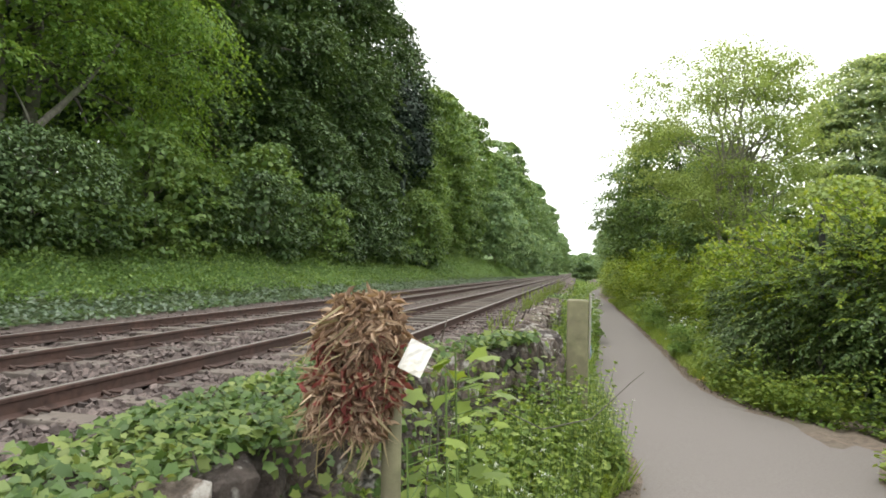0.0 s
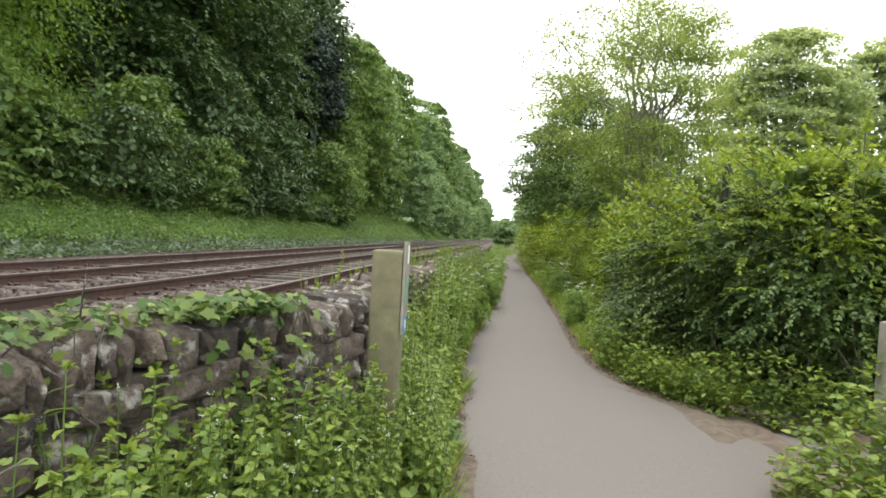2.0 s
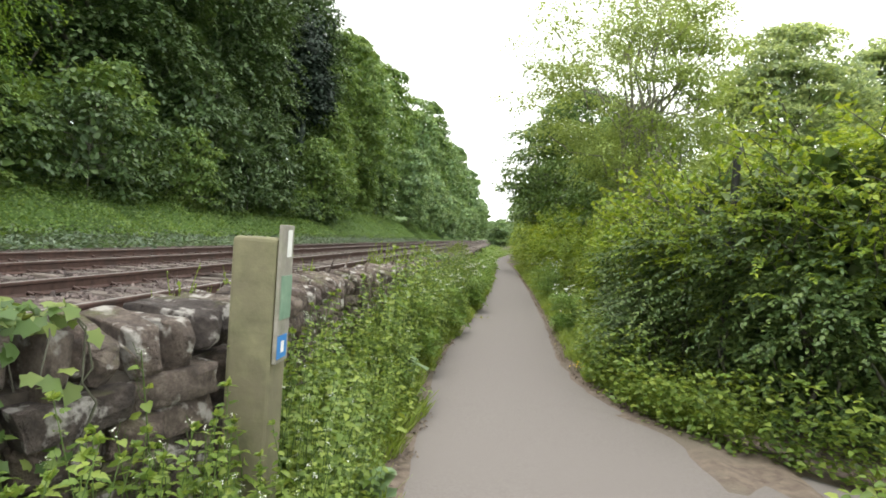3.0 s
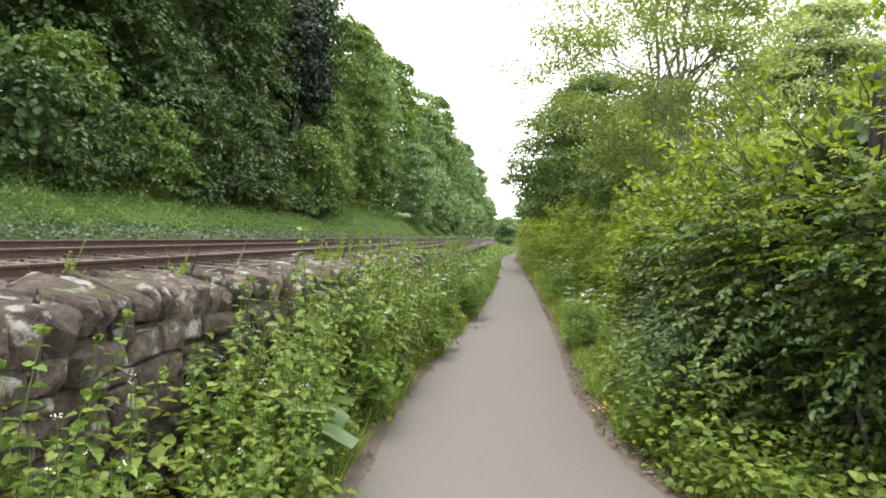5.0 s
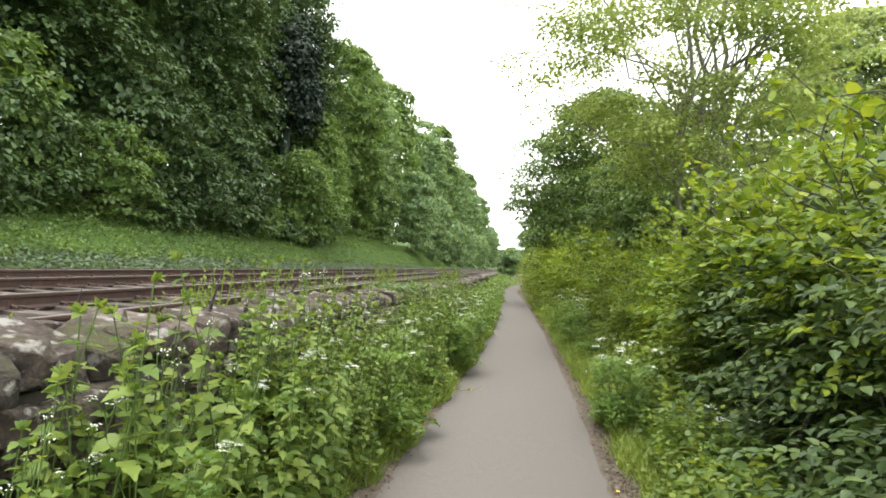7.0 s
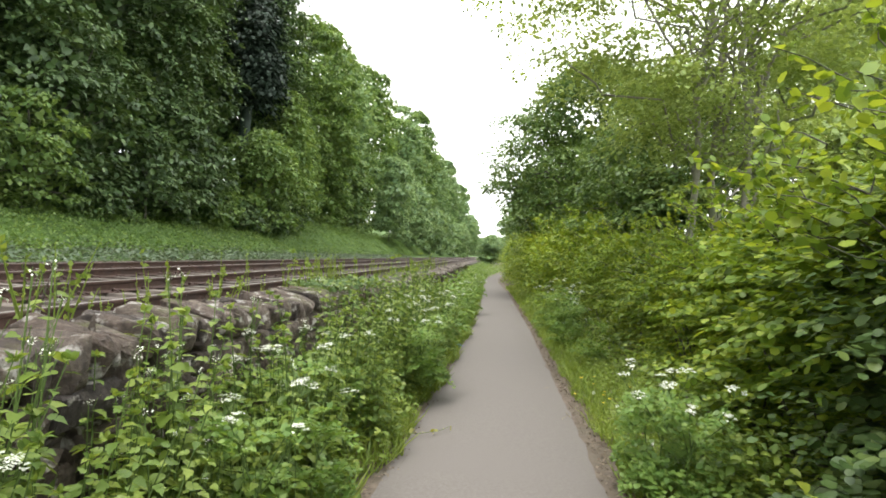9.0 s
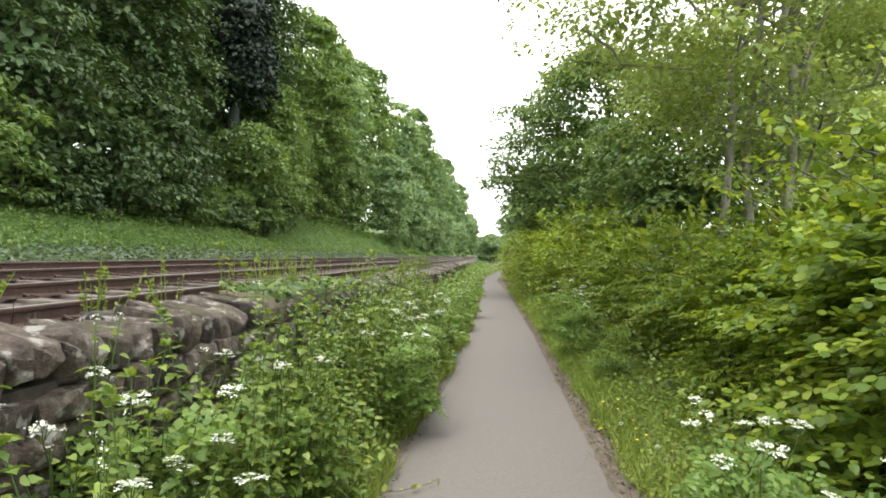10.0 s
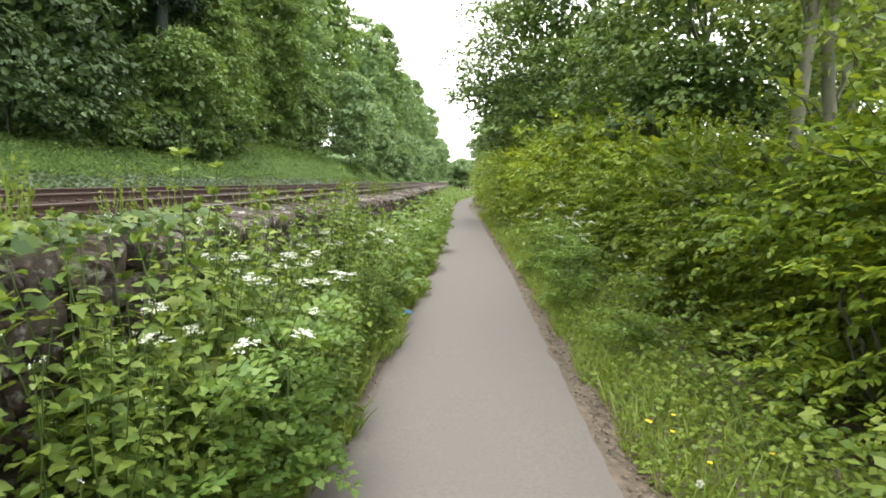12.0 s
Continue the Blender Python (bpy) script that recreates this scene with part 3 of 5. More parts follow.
def clump_leaves(b, rng, centres, radii, per, size, shape=DIAMOND, droop=0.5, under=-0.1, flat=0.8):
    """Leaves on the outer shells of many clumps, most on their upper sides."""
    n = len(centres)
    c, r = np.repeat(centres, per, axis=0), np.repeat(radii, per)[:, None]
    d = ball(rng, n * per)
    d[:, 2] = np.where(d[:, 2] < under, -d[:, 2], d[:, 2])
    depth = 1 - 0.42 * rng.uniform(0, 1, (n * per, 1)) ** 1.6
    p = c + d * r * depth * np.array([1, 1, flat])
    out = d * np.array([1, 1, 0.3]) + rng.normal(0, 0.45, d.shape)
    tip = out - np.array([0, 0, droop])
    up = d * 0.55 + np.array([0, 0, 0.85]) + rng.normal(0, 0.28, d.shape)
    leaves(b, p, tip, up, size * rng.uniform(0.6, 1.25, n * per), shape)


def spray_leaves(b, rng, start, d, length, n, size, shape, droop=0.25, up_tilt=0.3):
    """Twigs that leave start along d and sag, each with leaves in two ranks, their upper faces to the sky."""
    m = len(start)
    d = unit(d)
    t = np.linspace(0.15, 1, n)[None, :, None] + rng.uniform(-0.03, 0.03, (m, n, 1))
    ln = np.asarray(length).reshape(-1, 1, 1)
    p = start[:, None] + d[:, None] * ln * t - np.array([0, 0, droop]) * ln * t * t
    side = unit(np.cross(d, np.array([[0, 0, 1.0]]) + rng.normal(0, 0.25, (m, 3))))
    sgn = np.where(np.arange(n) % 2, 1.0, -1.0)[None, :, None]
    tip = side[:, None] * sgn * (1.05 - 0.7 * t) + d[:, None] * (0.35 + 0.5 * t) - np.array([0, 0, 0.35]) + rng.normal(0, 0.28, (m, n, 3))
    up = np.array([0, 0, 1.0]) + d[:, None] * up_tilt + rng.normal(0, 0.25, (m, n, 3))
    sz = size * rng.uniform(0.7, 1.2, (m, n)) * (1.05 - 0.3 * t[..., 0])
    leaves(b, p.reshape(-1, 3), tip.reshape(-1, 3), up.reshape(-1, 3), sz.ravel(), shape)


def limb(b, rng, a, c, r0, r1, bend=0.15, sides=6, n=6):
    a, c = np.array(a, dtype=float), np.array(c, dtype=float)
    t = np.linspace(0, 1, n)[:, None]
    wob = rng.normal(0, 1, (n, 3)) * np.linalg.norm(c - a) * bend * 0.3 * np.sin(t * np.pi)
    tube(b, a + (c - a) * t + wob + np.array([0, 0, 1]) * np.linalg.norm(c - a) * bend * np.sin(t * np.pi) * 0.3, np.linspace(r0, r1, n), sides)


def tree(name, place, top, radii, mat, bark, label, seed, clumps=80, per=220, size=0.22, clump_r=(0.16, 0.3), low=0.1, face=None, droop=0.5, trunk_r=0.25, fill=1500, group="", lean=(0, 0), shape=DIAMOND, stems=1, flat=0.55, kind_word="tree", hollow=None, shade_ivy_at=None, extra=(), sprays=0):
    """A trunk that splits into limbs, and a crown of clumps within an uneven egg. low: the crown's foot, as a share of the height."""
    rng = np.random.default_rng(seed)
    root = thing(name, place, label, kind_word, group)
    rx, ry = radii
    h = top
    mid = np.array([lean[0], lean[1], h * (low + 1) / 2])
    R = np.array([rx, ry, h * (1 - low) / 2])
    rr = rng.uniform(*clump_r, clumps) * min(rx, ry, R[2] * 1.3)
    if face is None:
        d = ball(rng, clumps)
        k = np.array([1 + 0.28 * noise.noise(Vector(tuple(v * 1.7)) + Vector((seed, 0, 0))) for v in d])
        c = mid + d * (R - rr[:, None] * 0.7) * (k * rng.uniform(0.6, 1.0, clumps))[:, None]
    else:
        # foliage to the ground, widest in its lower half; fuller on the open side
        v = rng.uniform(0, 1, clumps)
        a = math.atan2(face[1], face[0]) + rng.normal(0, 1.15, clumps)
        w = np.sqrt(np.maximum(1 - (np.maximum(v - 0.4, 0) / 0.6) ** 2, 0.0)) * (0.86 + 0.14 * np.minimum(v / 0.3, 1))
        k = np.array([1 + 0.3 * noise.noise(Vector((math.cos(q) * 1.6, math.sin(q) * 1.6, g * 3.5 + seed))) for q, g in zip(a, v)])
        w = np.maximum(w * k * rng.uniform(0.7, 1.0, clumps), 0.03)
        c = np.stack([lean[0] * v + np.cos(a) * w * (rx - rr * 0.7), lean[1] * v + np.sin(a) * w * (ry - rr * 0.7), h * (low + (0.97 - low) * v) - rr * 0.4 * v + rr * 0.5 * (1 - v)], -1)
        if hollow is not None:
            gap = np.linalg.norm((c - np.array(hollow[:3])) / np.array([1, 1, 1.25]), axis=1) > hollow[3]
            c, rr = c[gap], rr[gap]
    b = Build()
    clump_leaves(b, rng, c, rr, per, size, shape, droop, flat=flat)
    if sprays:
        # long sagging twigs that hang from the clumps
        j = rng.integers(len(c), size=sprays)
        dd = ball(rng, sprays) * np.array([1, 1, 0.5])
        away = unit(c[j] - mid) * np.array([1, 1, 0.2])
        spray_leaves(b, rng, c[j] + dd * rr[j][:, None] * 0.75, dd + away * 0.8, rng.uniform(0.9, 1.7, sprays), 14, size * 1.0, shape, 0.75, 0.4)
    fill = int(fill * (2.2 if place[0] < 0 else 1.0))
    if fill:
        dd = ball(rng, fill)
        p = mid + np.sign(dd) * np.abs(dd) ** 0.75 * R * rng.uniform(0.3, 0.8, (fill, 1))
        p[:, 2] = np.maximum(p[:, 2], 0.2)
        if hollow is not None:
            keep = np.linalg.norm(p - np.array(hollow[:3]), axis=1) > hollow[3]
            p, dd = p[keep], dd[keep]
            fill = len(p)
        leaves(b, p, rng.normal(size=(fill, 3)), dd + rng.normal(0, 0.5, (fill, 3)), size * rng.uniform(1.1, 1.7, fill), OVATE if size < 0.3 else DIAMOND)
    b.part("crown", mat, root)
    b = Build()
    for s in range(stems):
        off = np.array([rng.normal(0, 0.35), rng.normal(0, 0.35), 0]) if stems > 1 else np.zeros(3)
        fork = np.array([lean[0] * 0.5, lean[1] * 0.5, h * rng.uniform(0.32, 0.45)]) + off * 2.5
        limb(b, rng, off + np.array([0, 0, -0.3]), fork, trunk_r, trunk_r * 0.65, 0.03, 9, 7)
        limb(b, rng, fork, mid + off * 3 + np.array([0, 0, R[2] * 0.75]), trunk_r * 0.65, 0.03, 0.1, 7, 7)
        pick = rng.choice(len(c), min(len(c), 16 // stems + 4), replace=False)
        for j in pick:
            s0 = fork * rng.uniform(0.75, 1.0) if c[j][2] < h * 0.55 else fork + (mid - fork) * rng.uniform(0.1, 0.9)
            limb(b, rng, s0, c[j], trunk_r * rng.uniform(0.25, 0.4), 0.02, 0.25, 5, 6)
    for a, e, r0, r1 in extra:
        limb(b, rng, a, e, r0, r1, 0.05, 8, 6)
    b.part("trunk", bark, root)
    # near-black leaf mass on a limb, standing in for deep shade
    if shade_ivy_at:
        a, e, w = np.array(shade_ivy_at[0]), np.array(shade_ivy_at[1]), shade_ivy_at[2]
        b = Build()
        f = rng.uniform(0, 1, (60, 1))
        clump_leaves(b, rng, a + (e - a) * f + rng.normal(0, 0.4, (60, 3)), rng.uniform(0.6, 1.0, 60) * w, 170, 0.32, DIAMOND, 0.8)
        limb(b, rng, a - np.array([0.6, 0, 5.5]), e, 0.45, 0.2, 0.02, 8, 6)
        b.part("shade_ivy", M_SHADE_IVY, root, "very dark ivy in place of the deep shade in the hollow")
    return root


E_ = (0.9, -0.4, 0.0)
G_L = "trees on the bank"


def on(x, y):
    return (x, y, float(ground_z(x, y)) - 0.05)


# left bank, along the line
tree("tree", on(-18.5, 15.5), 17, (6.2, 7.5), M_BEECH, M_BARK, "light green drooping beech tree on the railway bank", 1, 170, 170, 0.16, (0.14, 0.27), 0.02, E_, 1.6, 0.3, 3500, G_L, stems=2, flat=0.6, hollow=(3.2, -2.4, 2.2, 2.2), sprays=2200,
     extra=(((3.5, -2.9, -1.2), (3.7, -2.7, 1.3), 0.17, 0.14), ((3.7, -2.7, 1.3), (3.75, -2.2, 2.6), 0.14, 0.11), ((3.75, -2.2, 2.6), (4.0, -1.0, 4.1), 0.11, 0.08), ((4.0, -1.0, 4.1), (4.3, 0.2, 6.0), 0.08, 0.04), ((3.5, -4.0, -0.5), (3.2, -4.6, 2.6), 0.09, 0.05), ((3.75, -2.3, 2.4), (3.4, -2.7, 3.6), 0.05, 0.02)))
tree("tree", on(-18.5, 5.5), 17, (6.0, 6.0), M_SYCAMORE, M_BARK, "dark green broadleaf tree on the railway bank", 2, 60, 160, 0.24, low=0.03, face=E_, fill=1500, group=G_L)
tree("tree", on(-20.5, 30), 25, (7.0, 8.5), M_SYCAMORE, M_BARK, "tall dark green sycamore on the railway bank", 3, 140, 190, 0.29, (0.13, 0.27), 0.02, E_, 0.5, 0.4, 3500, G_L, sprays=1300)
tree("tree", on(-19.5, 39), 25, (7.5, 7.0), M_SYCAMORE, M_BARK, "tall dark green sycamore beside its neighbours on the bank", 4, 130, 190, 0.29, (0.13, 0.27), 0.0, E_, 0.5, 0.4, 3500, G_L, sprays=1200)
tree("tree", on(-18.6, 52), 23, (6.6, 7.5), M_SYCAMORE, M_BARK, "tall sycamore with a deep dark hollow in its crown", 5, 130, 200, 0.28, (0.13, 0.27), 0.0, E_, 0.5, 0.5, 5000, G_L, sprays=900, hollow=(4.6, -4.2, 9.8, 3.3), shade_ivy_at=((4.3, -4.4, 6.6), (3.9, -4.0, 13.5), 1.9))
tree("tree", on(-27, 45), 24, (6, 12), M_SYCAMORE, M_BARK, "dark broadleaf tree further up the bank", 12, 60, 90, 0.5, (0.2, 0.3), 0.0, E_, 0.5, 0.5, 4500, G_L)
tree("tree", on(-27, 20), 24, (6, 14), M_SYCAMORE, M_BARK, "dark broadleaf tree high on the bank", 13, 70, 100, 0.5, (0.2, 0.3), 0.0, E_, 0.5, 0.5, 8000, G_L)
tree("tree", on(-26, 9), 25, (6, 9), M_SYCAMORE, M_BARK, "dark broadleaf tree behind the beech on the bank", 14, 60, 90, 0.5, (0.2, 0.3), 0.0, E_, 0.5, 0.5, 6000, G_L)
for k, y in enumerate((-4, 9, 22, 35, 48, 61, 74)):
    tree("tree", on(-35 + (k % 2) * 2, y), 25, (5.5, 8.5), M_SYCAMORE, M_BARK, "dark woodland tree deep on the wooded bank", 140 + k, 60, 60, 0.8, (0.22, 0.34), 0.0, E_, 0.5, 0.4, 1700, G_L)
tree("tree", on(-17.0, 66), 20, (5.5, 7.5), M_BUSH, M_BARK, "broad mid-green tree on the railway bank", 6, 110, 200, 0.34, (0.15, 0.28), 0.0, E_, 0.5, 0.35, 2000, G_L)
for k, (x, y, top, rx, ry, mat) in enumerate(((-20, 84, 23, 6.5, 10, M_WOOD_HAZE), (-20, 100, 26, 7, 10, M_BUSH), (-17, 122, 26, 6, 11, M_WOOD_HAZE), (-17.5, 145, 31, 6.5, 12, M_DARK_TREE), (-16, 172, 27, 6, 13, M_WOOD_HAZE), (-15, 205, 30, 6, 15, M_WOOD_HAZE), (-13, 250, 28, 6, 20, M_WOOD_HAZE), (-10, 310, 22, 6, 25, M_WOOD_HAZE), (-4, 390, 13, 10, 14, M_WOOD_HAZE))):
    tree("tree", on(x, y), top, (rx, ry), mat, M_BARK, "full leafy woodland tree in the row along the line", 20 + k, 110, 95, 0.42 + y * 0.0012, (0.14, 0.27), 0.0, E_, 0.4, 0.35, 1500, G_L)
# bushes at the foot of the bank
for k, (x, y, top, rx, ry, mat, n, sz) in enumerate(((-14.0, 12, 3.6, 2.2, 3.4, M_SYCAMORE, 130, 0.10), (-14.4, 18, 4.0, 1.8, 3.0, M_BUSH, 50, 0.17), (-15.5, 24.5, 6.0, 2.5, 3.0, M_BUSH, 60, 0.18), (-15.0, 31, 8.0, 2.6, 3.6, M_SYCAMORE, 90, 0.2), (-14.6, 38, 7.0, 2.6, 3.6, M_SYCAMORE, 80, 0.2), (-13.8, 46, 7.0, 2.6, 3.4, M_BUSH, 80, 0.2), (-14.6, 51.5, 10.5, 2.8, 3.6, M_BUSH, 90, 0.24), (-16.4, 60, 9.0, 2.6, 3.6, M_BUSH, 90, 0.24), (-16.2, 68, 8.5, 2.8, 4.5, M_BUSH, 80, 0.26), (-15.6, 76, 9, 3, 5, M_DARK_TREE, 70, 0.34), (-13.2, 90, 12, 3.6, 7, M_WOOD_HAZE, 90, 0.36), (-12.5, 108, 11, 3.2, 7, M_WOOD_HAZE, 80, 0.4), (-11.5, 128, 10, 3, 8, M_WOOD_HAZE, 60, 0.45), (-11, 155, 11, 3, 12, M_WOOD_HAZE, 60, 0.5), (-9.5, 200, 12, 3, 20, M_WOOD_HAZE, 60, 0.6))):
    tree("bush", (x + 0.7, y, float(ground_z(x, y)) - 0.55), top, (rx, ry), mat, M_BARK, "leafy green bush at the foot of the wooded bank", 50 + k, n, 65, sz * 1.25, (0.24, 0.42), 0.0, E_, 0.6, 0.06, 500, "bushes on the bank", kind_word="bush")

r = random.Random(4)
for k in range(15):
    y = 9.5 + k * 3.1
    x = -13.1 + r.uniform(-0.35, 0.35)
    tree("bush", (x, y, float(ground_z(x, y)) - 0.3), r.uniform(2.0, 4.6), (1.5, 2.2), r.choice((M_BUSH, M_SYCAMORE, M_SYCAMORE)), M_BARK, "low leafy bush where the grass bank meets the trees", 160 + k, 32, 60, 0.19, (0.3, 0.5), 0.0, E_, 0.6, 0.04, 200, "bushes on the bank", kind_word="bush")

# right side
W_ = (-0.6, -0.8, 0.0)
tree("tree", on(4.9, 22.7), 11.0, (4.0, 3.6), M_ASH, M_PALEBARK, "slender pale-barked ash tree with thin yellow-green leaves", 80, 215, 170, 0.102, (0.15, 0.285), 0.24, None, 0.5, 0.085, 0, "trees behind the hedge", stems=1)
tree("tree", on(5.95, 22.75), 10.5, (2.8, 3.0), M_ASH, M_PALEBARK, "pale-barked ash tree with bare upper twigs", 81, 60, 120, 0.105, (0.14, 0.26), 0.3, None, 0.5, 0.10, 0, "trees behind the hedge", stems=2)
tree("tree", on(6.5, 42), 12.4, (6.0, 5.8), M_DARK_TREE, M_BARK, "spreading dark green tree beside the path", 82, 130, 190, 0.2, (0.15, 0.28), 0.12, W_, 0.5, 0.25, 3500, "trees behind the hedge")
tree("tree", on(7.0, 31), 8.6, (3.4, 4.0), M_DARK_TREE, M_PALEBARK, "leafy green tree behind the hedge", 83, 100, 180, 0.16, (0.16, 0.3), 0.16, W_, 0.5, 0.14, 1800, "trees behind the hedge")
tree("conifer", on(16.5, 37.5), 15.2, (5.0, 4.6), M_CEDAR, M_BARK, "broad conifer with flat layered dark green boughs", 84, 150, 200, 0.22, (0.18, 0.3), 0.2, W_, 0.2, 0.3, 4500, "trees behind the hedge", flat=0.35)
tree("conifer", on(24, 40), 15.6, (6.0, 5.0), M_CEDAR, M_BARK, "broad conifer with layered boughs behind its neighbour", 85, 120, 160, 0.26, (0.18, 0.3), 0.15, W_, 0.2, 0.3, 4500, "trees behind the hedge", flat=0.35)
for k, (x, y, top, rx, ry, mat) in enumerate(((11.5, 30, 7.0, 3.5, 4, M_ASH), (12, 22, 4.4, 4, 4, M_ASH), (9, 52, 12, 5, 6, M_DARK_TREE), (7.4, 58, 12, 5, 6, M_DARK_TREE), (7.2, 70, 12, 5, 7, M_WOOD_HAZE), (7.2, 87, 12.5, 5, 10, M_WOOD_HAZE), (7.6, 112, 13, 5, 14, M_WOOD_HAZE), (8.4, 150, 14, 5.5, 20, M_WOOD_HAZE), (1.6, 128, 6.2, 3.0, 6, M_WOOD_HAZE), (2.6, 175, 8.5, 5, 8, M_WOOD_HAZE), (13, 210, 16, 6, 30, M_WOOD_HAZE), (14, 300, 16, 7, 40, M_WOOD_HAZE), (18, 24, 5.4, 5, 5, M_ASH), (30, 30, 10, 7, 7, M_DARK_TREE))):
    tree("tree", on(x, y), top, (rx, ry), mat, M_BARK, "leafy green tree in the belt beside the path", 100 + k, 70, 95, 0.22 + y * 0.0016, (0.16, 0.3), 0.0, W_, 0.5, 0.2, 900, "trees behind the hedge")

# ---------------------------------------------------------------- hedge beside the path
HEDGE = [(9.5, 7.0), (7.0, 7.2), (5.2, 7.55), (4.1, 8.0), (3.25, 8.8), (2.8, 9.8), (2.55, 11.2), (2.64, 13), (3.0, 16), (3.4, 20), (3.65, 24), (3.4, 27.5), (2.95, 31), (2.78, 40), (2.7, 50), (2.42, 58), (2.5, 66), (3.3, 76)]
hx, hy = np.array(HEDGE).T
hs = np.concatenate([[0], np.cumsum(np.hypot(np.diff(hx), np.diff(hy)))])


def hedge_at(s):
    p = np.stack([np.interp(s, hs, hx), np.interp(s, hs, hy)], -1)
    q = np.stack([np.interp(s + 0.2, hs, hx), np.interp(s + 0.2, hs, hy)], -1) - np.stack([np.interp(s - 0.2, hs, hx), np.interp(s - 0.2, hs, hy)], -1)
    q = unit(q)
    return p, np.stack([q[..., 1], -q[..., 0]], -1)


def hedge_shrub(s0, s1, seed, mat, top, size, clumps, shape, label, shaded=None):
    rng = np.random.default_rng(seed)
    base_p, _ = hedge_at(np.array([(s0 + s1) / 2]))
    bx, by = float(base_p[0, 0]) + 0.6, float(base_p[0, 1])
    bz = float(ground_z(bx, by)) - 0.05
    root = thing("hedge_shrub", (bx, by, bz), label, "hedge", "hedge along the path")
    # old gathers the low and inner leaves, their green darkened for shade
    b, old = Build(), Build()
    far = size > 0.1
    m = int((s1 - s0) * (clumps / (s1 - s0)) * (5 if far else 11 if shaded else 8.5))
    s4 = rng.uniform(s0 - 0.2, s1 + 0.2, m)
    p4, i4 = hedge_at(s4)
    z4 = rng.uniform(0.02, 1.0, m) ** 0.85
    h4 = top + 0.22 * np.sin(s4 * 2.1) + 0.14 * np.sin(s4 * 5.3 + 1)
    lump = np.array([noise.noise((a * 0.9, q * 2.6, seed * 0.37)) + 0.6 * noise.noise((a * 2.4, q * 6.0, 3.1)) for a, q in zip(s4, z4)])
    # a belly at mid height, drawn in at the foot and rounded back to the top
    back = 0.30 + 0.55 * np.maximum(z4 - 0.55, 0) ** 1.5 * 2.2 + 0.35 * np.maximum(0.28 - z4, 0) - 0.75 * lump
    back = back + rng.uniform(0, 0.5, m) + np.where(z4 > 0.8, rng.uniform(0, 1.1, m), 0)
    tang = np.stack([-i4[:, 1], i4[:, 0]], -1)
    lean = rng.normal(0, 0.75, (m, 1))
    d4 = np.concatenate([-i4 * np.where(z4 > 0.86, rng.uniform(-0.6, 1.0, m), 1.0)[:, None] + tang * lean, (rng.normal(0.12, 0.25, m) + 1.6 * np.maximum(z4 - 0.6, 0))[:, None]], axis=1)
    st4 = np.concatenate([p4 + i4 * (back + 0.4)[:, None], (0.05 + z4 * (h4 - 0.35))[:, None]], axis=1) - np.array([bx, by, 0])
    ln4 = rng.uniform(0.32, 0.72, m) * (1.7 if far else 1.0)
    # below two thirds of the height leaves take the shade-darkened green
    low = (z4 + rng.normal(0, 0.13, m) < 0.66) if shaded else np.zeros(m, dtype=bool)
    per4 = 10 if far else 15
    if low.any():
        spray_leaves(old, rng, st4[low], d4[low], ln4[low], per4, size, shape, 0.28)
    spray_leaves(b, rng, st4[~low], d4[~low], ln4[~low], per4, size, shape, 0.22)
    c = st4
    n = int(1100 * (s1 - s0))
    s2 = rng.uniform(s0, s1, n)
    p2, i2 = hedge_at(s2)
    q = np.concatenate([p2 + i2 * rng.uniform(1.15, 2.0, (n, 1)), rng.uniform(0.1, top - 0.35, (n, 1))], axis=1) - np.array([bx, by, 0])
    leaves(old if shaded else b, q, rng.normal(size=(n, 3)), rng.normal(size=(n, 3)), 0.2, DIAMOND)
    # long shoots that stand out of the top and the face
    n = 40 if shaded else 26
    s3 = rng.uniform(s0, s1, n)
    p3, i3 = hedge_at(s3)
    twig = Build()
    for k in range(n):
        a = np.array([p3[k, 0] + i3[k, 0] * 0.7 - bx, p3[k, 1] + i3[k, 1] * 0.7 - by, top * rng.uniform(0.5, 0.95)])
        e = a + np.array([-i3[k, 0] * rng.uniform(-0.2, 0.75), -i3[k, 1] * rng.uniform(-0.2, 0.75), rng.uniform(0.1, 0.5)])
        limb(twig, rng, a, e, 0.008, 0.003, 0.15, 4, 5)
        t = np.linspace(0.3, 1, 12)[:, None]
        pp = a + (e - a) * t + rng.normal(0, 0.02, (12, 3))
        leaves(b, pp, rng.normal(0, 0.8, (12, 3)) + np.array([0, 0, 0.1]), np.array([0, 0, 1.0]) + rng.normal(0, 0.3, (12, 3)), size * 1.05, shape)
    inner = np.flatnonzero(z4 < 0.6)
    for k in range(10):
        j = rng.choice(inner)
        br = Build()
        limb(br, rng, (c[j, 0] * 0.9 + 0.3 + rng.normal(0, 0.1), c[j, 1] + rng.normal(0, 0.1), 0), c[j], 0.025, 0.008, 0.2, 5, 6)
        br.part("branch", M_BARK, root)
    b.part("leaves", mat, root)
    if shaded:
        old.part("shaded_leaves", shaded, root, "leaves coloured darker for the shade low in the hedge")
    tagged(twig.part("new_growth", M_BARK, root), kind="stuff")
    return root


